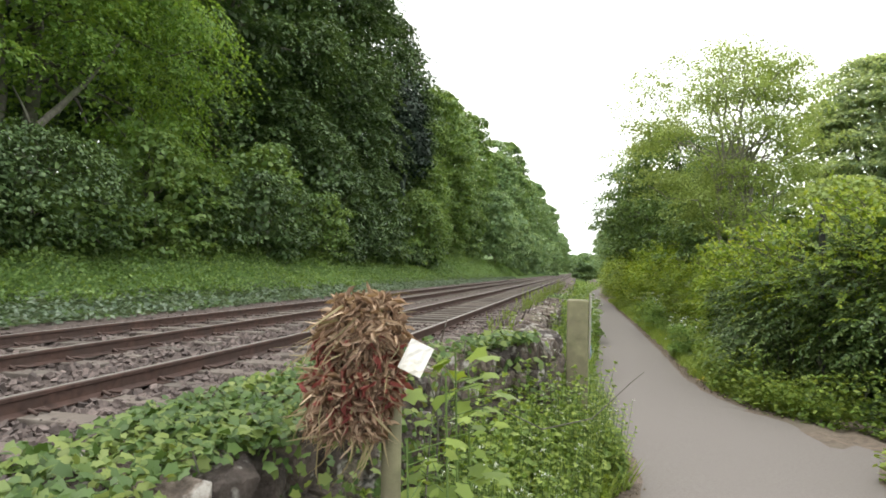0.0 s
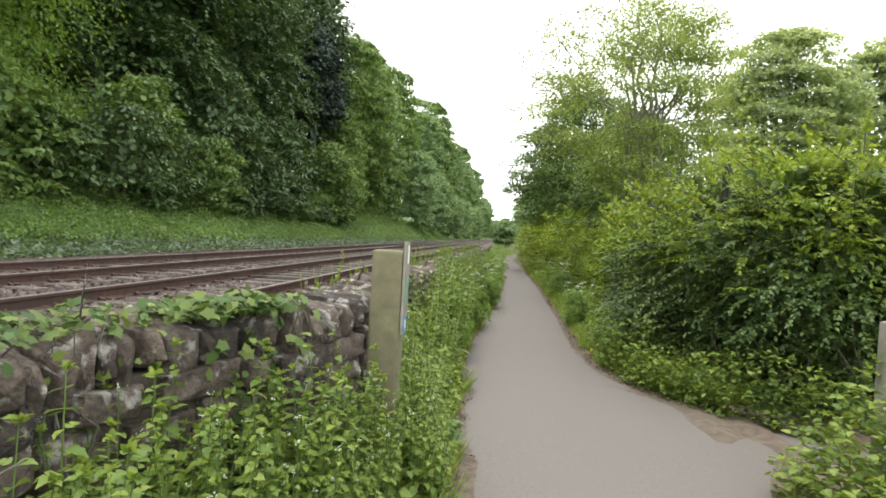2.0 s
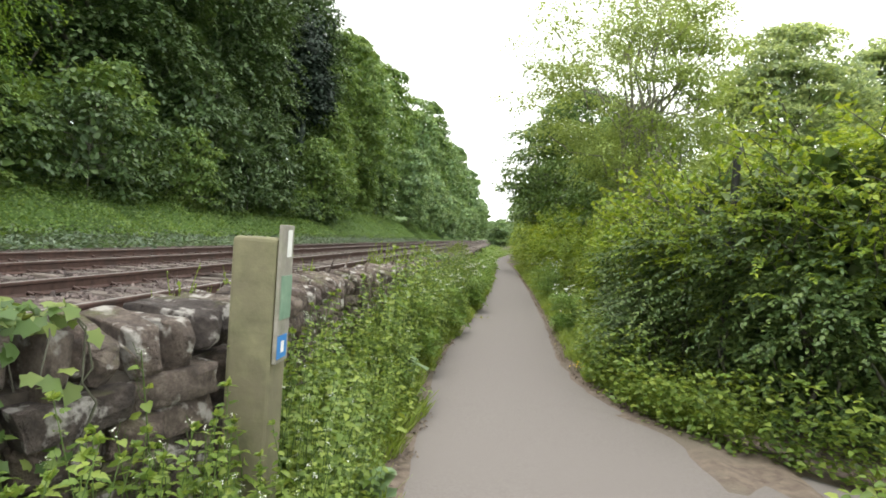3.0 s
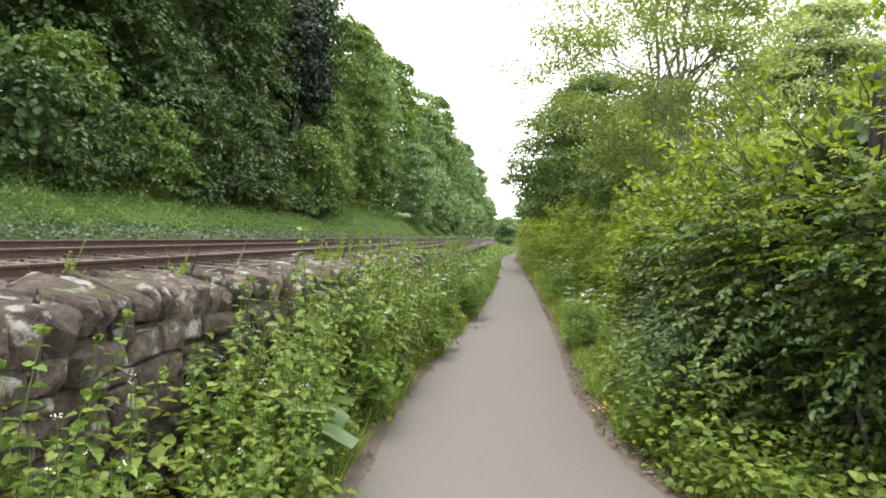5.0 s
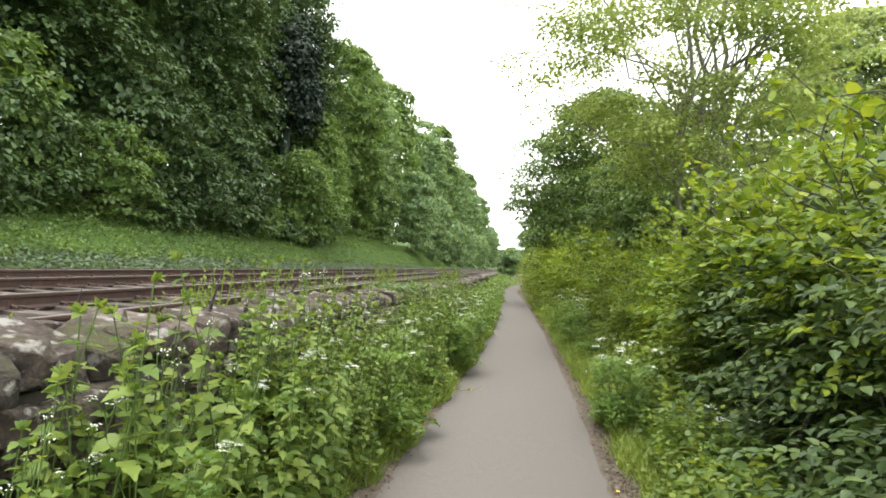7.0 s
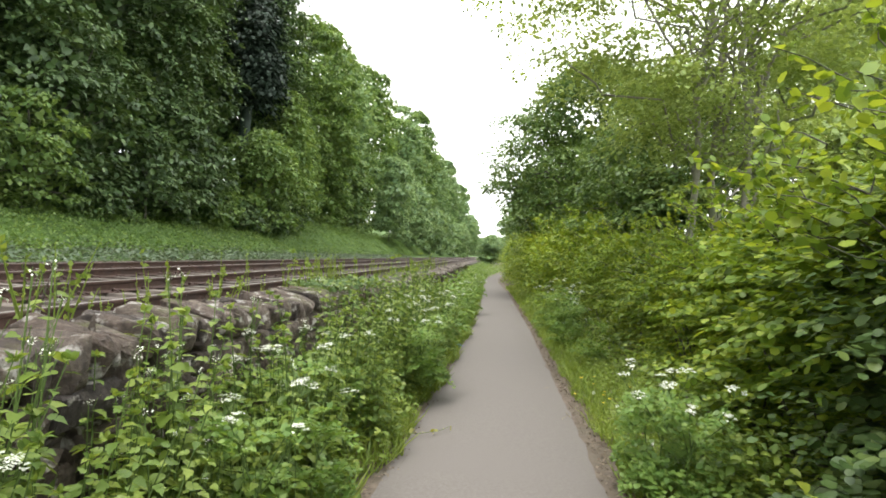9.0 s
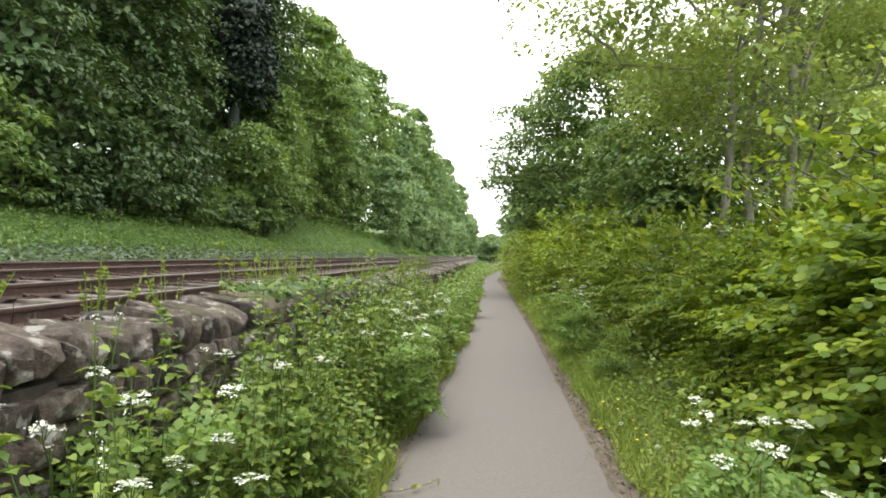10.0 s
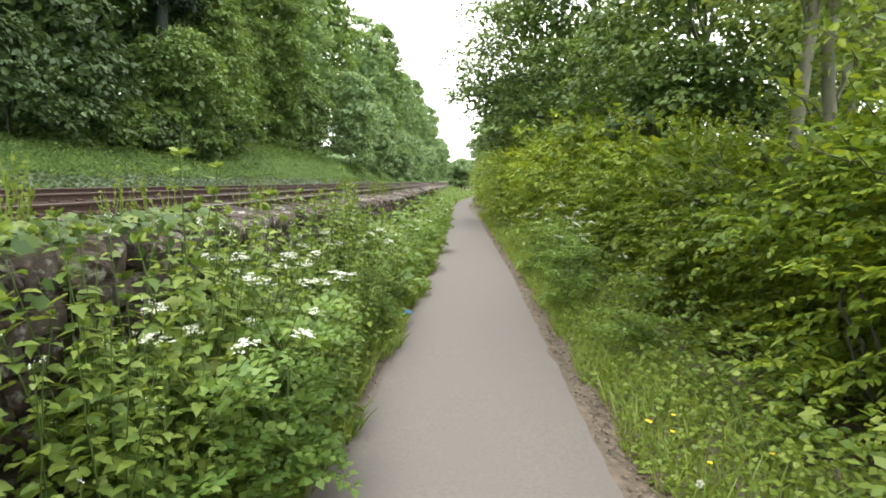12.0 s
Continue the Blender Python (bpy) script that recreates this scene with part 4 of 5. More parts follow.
cuts = [0, 2.4, 4.4, 6.0, 7.6, 9.4, 11.4, 13.6, 16, 19, 23, 28, 36, 46, 57, 68]
for k, (s0, s1) in enumerate(zip(cuts, cuts[1:])):
    near = s1 < 20
    ymid = float(np.interp((s0 + s1) / 2, hs, hy))
    mat = M_HEDGE
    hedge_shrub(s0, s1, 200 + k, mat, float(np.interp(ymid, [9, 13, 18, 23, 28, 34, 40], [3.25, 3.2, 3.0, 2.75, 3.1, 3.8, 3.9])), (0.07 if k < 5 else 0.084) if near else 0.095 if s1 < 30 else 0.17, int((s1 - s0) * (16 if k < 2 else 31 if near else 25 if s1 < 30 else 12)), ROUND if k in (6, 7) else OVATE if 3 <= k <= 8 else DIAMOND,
                "dense green hedge shrub with new leafy shoots at its top" if k % 2 else "dark leafy hedge shrub beside the asphalt path", shaded=M_HEDGE_SHADE if k < 7 else None)

# dark pole that stands in the hedge
b = Build()
tube(b, [(0, 0, 0), (0, 0, 3.05), (0, 0, 3.1), (0, 0, 3.12)], [0.045, 0.045, 0.06, 0.002], 10)
pole = thing("fence_pole", on(3.75, 10.4), "dark metal pole standing up through the hedge", "pole")
b.part("shaft", M_IRON, pole)

# ---------------------------------------------------------------- verge plants


def nettle(seed, stems=3, height=1.12):
    rng = np.random.default_rng(seed)
    root = new("nettle")
    b, st = Build(), Build()
    for s in range(stems):
        h = height * rng.uniform(0.75, 1.1)
        base = np.array([*rng.normal(0, 0.05, 2), 0])
        top = base + np.array([*rng.normal(0, 0.09, 2), h])
        t = np.linspace(0, 1, 5)[:, None]
        line = base + (top - base) * t + np.array([*rng.normal(0, 0.03, 2), 0]) * np.sin(t * np.pi)
        tube(st, line, np.linspace(0.005, 0.002, 5), 4)
        nodes = int(h / 0.062)
        f = np.repeat(np.linspace(0.2, 1, nodes) + rng.normal(0, 0.008, nodes), 2)
        p = np.stack([np.interp(f, np.linspace(0, 1, 5), line[:, q]) for q in range(3)], -1)
        a = np.arange(len(f)) * np.pi + np.repeat(np.arange(nodes) * 1.57, 2) + rng.uniform(0, 6) + rng.normal(0, 0.2, len(f))
        tip = np.stack([np.cos(a), np.sin(a), rng.uniform(-0.7, 0.0, len(a)) + 0.5 * f ** 3], -1)
        p = p + tip * np.array([0.02, 0.02, 0]) * (1.3 - f)[:, None] + np.array([0, 0, 0.012])
        up = np.array([0, 0, 1.0]) + rng.normal(0, 0.25, p.shape)
        leaves(b, p, tip, up, (0.098 - 0.062 * f ** 2.2) * rng.uniform(0.75, 1.15, len(f)), TOOTHED)
        n = 6
        leaves(b, np.repeat(top[None], n, 0), np.concatenate([rng.normal(0, 0.6, (n, 2)), rng.uniform(0.3, 1.2, (n, 1))], 1), np.concatenate([rng.normal(0, 1, (n, 2)), np.full((n, 1), 0.5)], 1), 0.035, OVATE)
    st.part("stem", M_STEM, root)
    b.part("leaves", M_NETTLE, root)
    return tagged(root, "green nettle with toothed leaves in the verge", "nettle", "nettles in the verge")


def umbel(fl, st, rng, foot, top, r):
    for k in range(13):
        a, q = rng.uniform(0, 6.283), math.sqrt(rng.uniform(0, 1)) * r
        c = top + np.array([math.cos(a) * q, math.sin(a) * q, rng.uniform(-0.012, 0.012) - 5.0 * q * q])
        tube(st, [foot, c], [0.0016, 0.001], 3)
        n = 9
        p = c + np.concatenate([rng.normal(0, 0.0065, (n, 2)), rng.uniform(0, 0.006, (n, 1))], 1)
        leaves(fl, p, np.concatenate([rng.normal(0, 1, (n, 2)), np.zeros((n, 1))], 1), np.array([0, 0, 1.0]) + rng.normal(0, 0.3, (n, 3)), 0.0105, DIAMOND)


def frond(b, rng, a, d, length, droop=0.35):
    """A ferny leaf: leaflets in pairs that shorten to the tip."""
    d = np.array(d) / np.linalg.norm(d)
    side = unit(np.cross(d, [0, 0, 1.0])[None])[0]
    pairs = 8
    for k in range(pairs):
        f = k / (pairs - 1)
        p = np.array(a) + d * length * (0.25 + 0.75 * f) - np.array([0, 0, droop * length * f * f])
        w = length * 0.42 * (1 - 0.8 * f)
        for sgn in (-1, 1):
            t = side * sgn + d * 0.55
            m = 4
            g = np.linspace(0.15, 1, m)[:, None]
            pp = p + t * w * g
            leaves(b, pp, t + rng.normal(0, 0.4, (m, 3)), np.array([0, 0, 1.0]) + rng.normal(0, 0.35, (m, 3)), length * 0.16 * (1.15 - 0.5 * f), DIAMOND)


def cow_parsley(seed, height=0.95, heads=5):
    rng = np.random.default_rng(seed)
    root = new("cow_parsley")
    b, st, fl = Build(), Build(), Build()
    top0 = np.array([*rng.normal(0, 0.05, 2), height * 0.6])
    tube(st, [(0, 0, 0), top0 * 0.5, top0], [0.007, 0.006, 0.005], 5)
    for k in range(heads):
        a = rng.uniform(0, 6.283)
        r = rng.uniform(0.05, 0.26)
        top = np.array([math.cos(a) * r, math.sin(a) * r, height * rng.uniform(0.86, 1.06)])
        limb(st, rng, top0 * rng.uniform(0.7, 1), top - np.array([0, 0, 0.05]), 0.0035, 0.002, 0.1, 4, 4)
        fl = Build()
        umbel(fl, st, rng, top - np.array([0, 0, 0.05]), top, rng.uniform(0.036, 0.056))
        fl.part("umbel", M_PETAL, root, "flat white flower head")
    for k in range(18):
        a, z = rng.uniform(0, 6.283), rng.uniform(0.12, 0.82) * height
        frond(b, rng, (0, 0, z), (math.cos(a), math.sin(a), rng.uniform(0.1, 0.7)), rng.uniform(0.22, 0.38) * (1.15 - z * 0.5))
    st.part("stem", M_STEM, root)
    b.part("leaves", M_PARSLEY, root)
    return tagged(root, "tall cow parsley with white flower heads in the verge", "cow parsley", "cow parsley in the verge")


def garlic_mustard(seed, height=1.2):
    rng = np.random.default_rng(seed)
    root = new("garlic_mustard")
    b, st = Build(), Build()
    for s in range(2):
        fl = Build()
        base = np.array([*rng.normal(0, 0.04, 2), 0])
        top = base + np.array([*rng.normal(0, 0.08, 2), height * rng.uniform(0.85, 1.1)])
        tube(st, [base, (base + top) / 2 + rng.normal(0, 0.015, 3), top], [0.005, 0.004, 0.002], 4)
        n = 19
        f = np.linspace(0.12, 0.93, n) + rng.normal(0, 0.012, n)
        a = np.arange(n) * 2.4 + rng.uniform(0, 6)
        tip = np.stack([np.cos(a), np.sin(a), rng.uniform(-0.55, 0.2, n)], -1)
        foot = base + (top - base) * f[:, None]
        p = foot + tip * np.array([1, 1, 0.2]) * (0.085 * (1.1 - f))[:, None] + np.array([0, 0, 0.02])
        for q0, q1 in zip(foot, p):
            tube(st, [q0, q1], 0.0012, 3)
        leaves(b, p, tip, np.array([0, 0, 1.0]) + rng.normal(0, 0.3, (n, 3)), (0.10 - 0.068 * f) * rng.uniform(0.75, 1.2, n), HEART)
        # upright seed pods under the flowers
        for q in range(7):
            ang, g = rng.uniform(0, 6.283), rng.uniform(0.80, 0.99)
            q0 = base + (top - base) * g
            tube(st, [q0, q0 + np.array([math.cos(ang) * 0.014, math.sin(ang) * 0.014, 0.012]), q0 + np.array([math.cos(ang) * 0.026, math.sin(ang) * 0.026, 0.055])], 0.0011, 3)
        m = 9
        leaves(fl, top + np.concatenate([rng.normal(0, 0.010, (m, 2)), rng.uniform(-0.015, 0.015, (m, 1))], 1), rng.normal(0, 1, (m, 3)), np.repeat([[0, 0, 1.0]], m, 0), 0.010, DIAMOND)
        fl.part("flower_head", M_PETAL, root, "small white four-petalled flowers")
    st.part("stem", M_STEM, root)
    b.part("leaves", M_GRASS, root)
    return tagged(root, "yellow-green garlic mustard with tiny white flowers", "garlic mustard", "garlic mustard in the verge")


def weed_stalk(seed):
    rng = np.random.default_rng(seed)
    root = new("weed_stalk")
    b = Build()
    for s in range(6):
        st = Build()
        h = rng.uniform(0.18, 0.42)
        base = np.array([*rng.normal(0, 0.035, 2), 0])
        top = base + np.array([*rng.normal(0, 0.05, 2), h])
        tube(st, [base, (base + top) / 2, top], [0.004, 0.003, 0.0015], 4)
        st.part("stem", M_GRASS, root)
        n = 10
        f = rng.uniform(0.4, 1, n)
        leaves(b, base + (top - base) * f[:, None], rng.normal(0, 1, (n, 3)) + np.array([0, 0, 0.9]), rng.normal(0, 1, (n, 3)), rng.uniform(0.012, 0.032, n), DIAMOND)
    b.part("leaves", M_GRASS, root)
    return tagged(root, "thin yellow-green weed growing on the wall top", "weed", "weeds on the wall")


def scatter(protos, spots, rng, scale=(0.85, 1.15)):
    first = {}
    for x, y, z, s in spots:
        k = rng.integers(len(protos))
        m = pose(x, y, z, rng.normal(0, 5), rng.normal(0, 5), rng.uniform(0, 360)) @ Matrix.Scale(s * rng.uniform(*scale), 4)
        if k not in first:
            first[k] = True
            protos[k].matrix_basis = m
        else:
            c = copy_thing(protos[k], pose(0, 0, 0))
            c.matrix_basis = m


rng = np.random.default_rng(77)


def verge_spot(rng, y0, y1, lo=0.06, hi=0.95):
    y = rng.uniform(y0, y1)
    f = rng.uniform(lo, hi)
    w, l = float(wall_x(y)) + 0.05, float(left_edge(y)) - 0.1
    x = w + (l - w) * f
    return x, y, float(ground_z(x, y)), f


spots = []
for k in range(300):
    x, y, z, f = verge_spot(rng, 2.3, 24)
    drift = 0.5 + 0.5 * math.sin(y * 1.9 + 0.8) * math.sin(y * 0.73 + 2)
    tall = float(np.interp(y, [2, 5, 8.8, 9.8, 12, 13.5, 15, 17, 18.5, 24], [0.95, 0.95, 0.9, 1.36, 1.36, 1.15, 1.18, 1.22, 1.34, 1.36]))
    spots.append((x, y, z, tall * (0.85 + 0.2 * drift) * (1.08 - 0.45 * f * f)))
for k in range(55):
    x, y, z, f = verge_spot(rng, 2.3, 5.2, 0.0, 0.6)
    spots.append((x, y, z, 1.02 - 0.25 * f))
scatter([nettle(300 + k, 3) for k in range(7)], spots, rng, (0.75, 1.12))
spots = []
for k in range(120):
    x, y, z, f = verge_spot(rng, 2.2, 10, 0.05, 0.95)
    spots.append((x, y, z, (0.84 if y < 8.3 else 0.98) * (1.1 - 0.5 * f)))
for k in range(60):
    x, y, z, f = verge_spot(rng, 2.4, 6.2, 0.3, 1.0)
    spots.append((x, y, z, 0.9 - 0.3 * f))
for k in range(150):
    x, y, z, f = verge_spot(rng, 10, 25, 0.0, 0.9)
    spots.append((x, y, z, 1.22 - 0.5 * f))
scatter([garlic_mustard(330 + k) for k in range(6)], spots, rng, (0.7, 1.15))
spots = [(x, y, float(ground_z(x, y)), (ztop - float(ground_z(x, y))) / 0.95) for x, y, ztop in (
    (-0.15, 12.0, 0.05), (-0.2, 12.7, 0.08), (0.05, 10.7, 0.0), (-0.25, 15.1, 0.02), (-0.2, 15.5, 0.05), (0.15, 14.2, -0.08), (0.25, 14.8, -0.08), (-0.05, 16.6, -0.05), (0.3, 18.6, -0.08), (0.4, 18.9, -0.14), (0.3, 20.2, -0.06), (0.2, 19.7, -0.05), (0.42, 19.2, 0.02), (-0.05, 21.4, -0.02), (0.3, 22.5, -0.1), (0.3, 24.0, -0.1), (0.5, 26, -0.15), (0.5, 28, -0.1), (0.7, 31, -0.15), (0.75, 40, -0.2),
    (2.56, 16.1, -0.1), (2.64, 15.9, -0.15), (2.6, 16.4, -0.2), (3.0, 22.0, -0.2), (2.9, 24.4, -0.1), (3.1, 25.5, -0.05), (3.2, 26.4, 0.1), (3.15, 27.0, 0.12), (3.25, 28.2, 0.1), (2.9, 27.5, -0.1), (2.8, 13.2, -0.2), (1.0, 62, -0.5), (0.9, 64, -0.5), (0.95, 66, -0.6))]
scatter([cow_parsley(350 + k, heads=4) for k in range(5)], spots, rng, (0.97, 1.06))
spots = [(float(wall_x(y)) - rng.uniform(0.45, 0.85), y, 0.0, rng.uniform(0.8, 1.5)) for y in np.concatenate([rng.uniform(5.8, 21, 46), rng.uniform(21, 40, 26)])]
scatter([weed_stalk(380 + k) for k in range(4)], spots, rng)

# dock with broad grey-green leaves
for x, y, s in ((-0.02, 9.5, 1.55), (0.28, 6.9, 0.75)):
    d = thing("dock_plant", (x, y, float(ground_z(x, y))), "low dock plant with broad grey-green leaves", "dock plant", "dock plants in the verge")
    b = Build()
    r2 = np.random.default_rng(int(y * 10))
    n = 16
    a = r2.uniform(0, 6.283, n)
    tip = np.stack([np.cos(a), np.sin(a), r2.uniform(-0.3, 0.4, n)], -1)
    p = np.stack([np.cos(a) * 0.06, np.sin(a) * 0.06, r2.uniform(0.1, 0.38, n)], -1)
    leaves(b, p * s, tip, np.array([0, 0, 1.0]) + r2.normal(0, 0.25, (n, 3)), r2.uniform(0.2, 0.32, n) * s, ROUND)
    b.part("leaves", M_DOCK, d)
    st = Build()
    for q in p:
        tube(st, [(0, 0, 0), q * s * 0.6, q * s], 0.005, 4)
    st.part("stalk", M_STEM, d)

# low growth under the tall plants, grass at the path's edges, leaf litter
rng = np.random.default_rng(90)


def mass(name, label, category, mat, n, fx, y0, y1, h, size, shape, rng, upright=0.0, power=1.0, zf=None):
    y = y0 + (y1 - y0) * rng.uniform(0, 1, n) ** power
    x = fx(y, rng.uniform(0, 1, n))
    hh = np.broadcast_to(np.asarray(h(x, y) if callable(h) else h, dtype=float), n)
    z = (zf(x, y) if zf else ground_z(x, y)) + hh * rng.uniform(0.0, 1, n)
    p = np.stack([x, y, z], -1)
    a = rng.uniform(0, 6.283, n)
    tip = np.stack([np.cos(a), np.sin(a), rng.normal(0, 0.3, n) + upright], -1)
    up = np.array([0, 0, 1.0]) + rng.normal(0, 0.4, (n, 3))
    b = Build()
    leaves(b, p, tip, up, rng.uniform(0.6, 1.25, n) * size, shape)
    return tagged(b.part(name, mat, label=label), category=category, kind="stuff")


def verge_x(y, f):
    return wall_x(y) + 0.02 + (left_edge(y) - 0.04 - wall_x(y)) * f


def verge_h(x, y):
    f = np.clip((x - wall_x(y)) / (left_edge(y) - wall_x(y)), 0, 1)
    return np.where(y < 5.2, 0.85, 0.98 + 0.13 * step(7.0, 9.0, y) * (0.7 + np.sin(y * 2.3))) * (1.0 - 0.78 * f * f) + 0.06


mass("undergrowth", "mixed low green leaves filling the verge under the wall", "undergrowth", M_NETTLE, 15000, verge_x, 2.0, 30, lambda x, y: 0.75 * verge_h(x, y), 0.07, OVATE, rng, -0.1, 1.2)
mass("far_verge", "tall green verge plants along the far path", "undergrowth", M_PARSLEY, 9000, verge_x, 24, 110, verge_h, 0.16, DIAMOND, rng, 0.2, 1.3)
mass("verge_grass", "fresh green grass along the path edge", "grass", M_GRASS, 9000, lambda y, f: left_edge(y) - 0.02 - 0.3 * f ** 1.5, 2.2, 45, 0.02, 0.26, BLADE, rng, 1.6, 1.3)
mass("verge_grass", "fresh green grass between path and hedge", "grass", M_GRASS, 15000, lambda y, f: right_edge(y) + 0.03 + 0.05 * np.sin(y * 3.7) + 0.9 * f, 9.2, 50, 0.03, 0.26, BLADE, rng, 1.5, 1.4)
mass("verge_herbs", "low leafy herbs between path and hedge", "undergrowth", M_GRASS, 30000, lambda y, f: right_edge(y) + 0.07 + 0.05 * np.sin(y * 3.7) + 1.1 * f, 9.4, 45, lambda x, y: 0.06 + np.where(y > 14, 0.3, 0.5) * np.clip((x - right_edge(y)) / 0.8, 0, 1), 0.06, DIAMOND, rng, 0.0, 1.3)
mass("verge_herbs", "nettles and herbs at the foot of the hedge", "undergrowth", M_NETTLE, 6500, lambda y, f: np.interp(np.interp(y, hy, hs), hs, hx) - 0.22 + 0.45 * f, 8.0, 17, lambda x, y: 0.25 + 0.4 * np.sin(y * 1.7 + x) ** 2 + 0.3 * np.sin(x * 4.3 + y * 2.9) ** 2, 0.07, OVATE, rng, -0.1, 1.3)
mass("hedge_foot", "mixed green herbs under the hedge beside the verge", "undergrowth", M_NETTLE, 9000, lambda y, f: np.interp(np.interp(y, hy, hs), hs, hx) - 0.15 + 0.9 * f, 13, 36, lambda x, y: 0.3 + 0.5 * np.sin(y * 1.9 + x) ** 2, 0.075, DIAMOND, rng, -0.1, 1.3)
mass("corner_herbs", "nettles growing round an old post by the side path", "undergrowth", M_NETTLE, 8500, lambda y, f: 2.85 + 1.7 * f, 4.2, 6.6, lambda x, y: np.clip((x - 2.6) * 1.3, 0.1, 1.25), 0.075, OVATE, rng, 0.0)
mass("leaf_litter", "dry brown leaf litter along the path edge", "leaf litter", M_LITTER, 6500, lambda y, f: right_edge(y) - 0.13 + 0.28 * f, 8.4, 40, 0.012, 0.035, DIAMOND, rng, 0.0, 1.4, lambda x, y: path_z(y) + 0.015)
mass("leaf_litter", "dry brown litter along the grassy path edge", "leaf litter", M_LITTER, 4200, lambda y, f: left_edge(y) + 0.12 - 0.26 * f, 3, 40, 0.01, 0.03, DIAMOND, rng, 0.0, 1.4, lambda x, y: path_z(y) + 0.012)
# beyond the line
mass("bank_ivy", "dark glossy ivy carpet at the foot of the bank", "ivy", M_BANKIVY, 22000, lambda y, f: -8.75 - 2.1 * f, 2, 90, 0.12, 0.13, DIAMOND, rng, 0.1, 1.5)
mass("bank_grass", "lush green grass and herbs on the bank", "grass", M_BUSH, 56000, lambda y, f: -10.2 - 3.1 * f + 0.25 * np.sin(y * 1.3) + 0.15 * np.sin(y * 3.1), 4, 120, lambda x, y: 0.12 + 0.5 * (0.5 + 0.5 * np.sin(x * 2.1 + y * 0.9) * np.sin(y * 1.7 - x)) ** 2, 0.10, DIAMOND, rng, 0.7, 1.6)
mass("bank_brambles", "mixed bank herbs under the trees", "undergrowth", M_BUSH, 12000, lambda y, f: -12.4 - 1.6 * f, 4, 120, 0.6, 0.15, DIAMOND, rng, 0.1, 1.6)

# ivy on the wall
def ivy(y0, y1, n, x_lo, x_hi, z_lo, z_hi, seed, size=0.065):
    r = np.random.default_rng(seed)
    y = r.uniform(y0, y1, n)
    f = r.uniform(0, 1, n)
    top = wall_top(y) + 0.03
    x = wall_x(y) + x_lo + (x_hi - x_lo) * f
    z = np.where(x < wall_x(y) + 0.02, top, np.maximum(top - r.uniform(0, 1, n) * (z_hi - z_lo), -1.0)) + r.uniform(-0.02, 0.05, n)
    out = np.where((x < wall_x(y) + 0.02)[:, None], np.array([0.3, -0.2, 1.0]), np.array([1.0, -0.5, 0.4]))
    p = np.stack([x, y, z], -1)
    b = Build()
    leaves(b, p, r.normal(0, 1, (n, 3)) * np.array([1, 1, 0.5]) + np.array([0.2, 0, -0.4]), out + r.normal(0, 0.35, (n, 3)), size * r.uniform(0.6, 1.3, n), LOBED)
    root = thing("ivy", (0, 0, 0), "trailing ivy with pale veined leaves over the wall", "ivy", "ivy on the wall")
    for k in range(14):
        j = r.integers(n)
        st = Build()
        limb(st, r, (p[j, 0] + 0.05, p[j, 1], p[j, 2] - 0.5), p[j], 0.006, 0.003, 0.3, 4, 5)
        st.part("stem", M_BARK, root)
    b.part("leaves", M_IVY, root)


ivy(1.6, 3.2, 3200, -0.6, 0.14, 0, 0.9, 1, 0.040)
ivy(0.9, 1.8, 1200, -0.55, -0.06, 0, 0.1, 6, 0.038)
ivy(4.35, 5.0, 420, -0.3, 0.08, 0, 0.5, 2, 0.06)
ivy(17.5, 20.5, 700, -0.5, 0.06, 0, 0.35, 3, 0.07)
ivy(3.4, 4.3, 160, -0.5, 0.05, 0, 0.3, 4, 0.055)

# yellow flowers at the path's edge
def yellow_flowers(x, y, n, spread, seed, h):
    r = np.random.default_rng(seed)
    root = thing("yellow_flowers", on(x, y), "small clump of bright yellow wild flowers", "wild flowers", "yellow flowers by the path")
    for k in range(n):
        b, st = Build(), Build()
        c = np.array([*r.normal(0, spread, 2), h * r.uniform(0.6, 1.2)])
        tube(st, [(c[0] * 0.7, c[1] * 0.7, 0), c], [0.002, 0.0015], 3)
        m = 6
        a = np.linspace(0, 6.283, m, endpoint=False)
        leaves(b, np.repeat(c[None], m, 0), np.stack([np.cos(a), np.sin(a), np.full(m, 0.35)], -1), np.repeat([[0, 0, 1.0]], m, 0), 0.018, ROUND)
        b.part("flower", M_YELLOW, root)
        st.part("stem", M_STEM, root)


yellow_flowers(2.36, 12.0, 14, 0.06, 1, 0.16)
yellow_flowers(2.5, 13.2, 4, 0.15, 2, 0.2)
yellow_flowers(2.75, 18.6, 7, 0.22, 3, 0.35)
yellow_flowers(2.7, 19.8, 6, 0.2, 4, 0.3)
yellow_flowers(2.6, 11.3, 5, 0.15, 5, 0.25)

# ---------------------------------------------------------------- posts and the faded flowers
post = thing("wooden_post", (0.0, 5.72, -1.1), "weathered greenish square wooden post beside the wall", "post")
bm = bevel_box((-0.1, -0.09, 0), (0.1, 0.09, 1.85), 0.014)
for v in bm.verts:
    if v.co.z > 1.7:
        v.co.z -= 0.9 * (v.co.x ** 2 + v.co.y ** 2) * 2.4
part_bm("timber", bm, M_POST, post)
board = part_bm("marker_board", bevel_box((0.104, -0.09, 1.28), (0.122, 0.05, 1.88), 0.004), M_GREYWOOD, post, "narrow grey board with marker plates")
part_bm("blue_plate", bevel_box((0.122, -0.085, 1.30), (0.126, 0.02, 1.40), 0.001), M_BLUE, board, "small blue waymark plate")
part_bm("white_symbol", bevel_box((0.126, -0.05, 1.325), (0.128, -0.015, 1.375), 0.0008), M_WHITE, board, "white symbol on the blue plate")
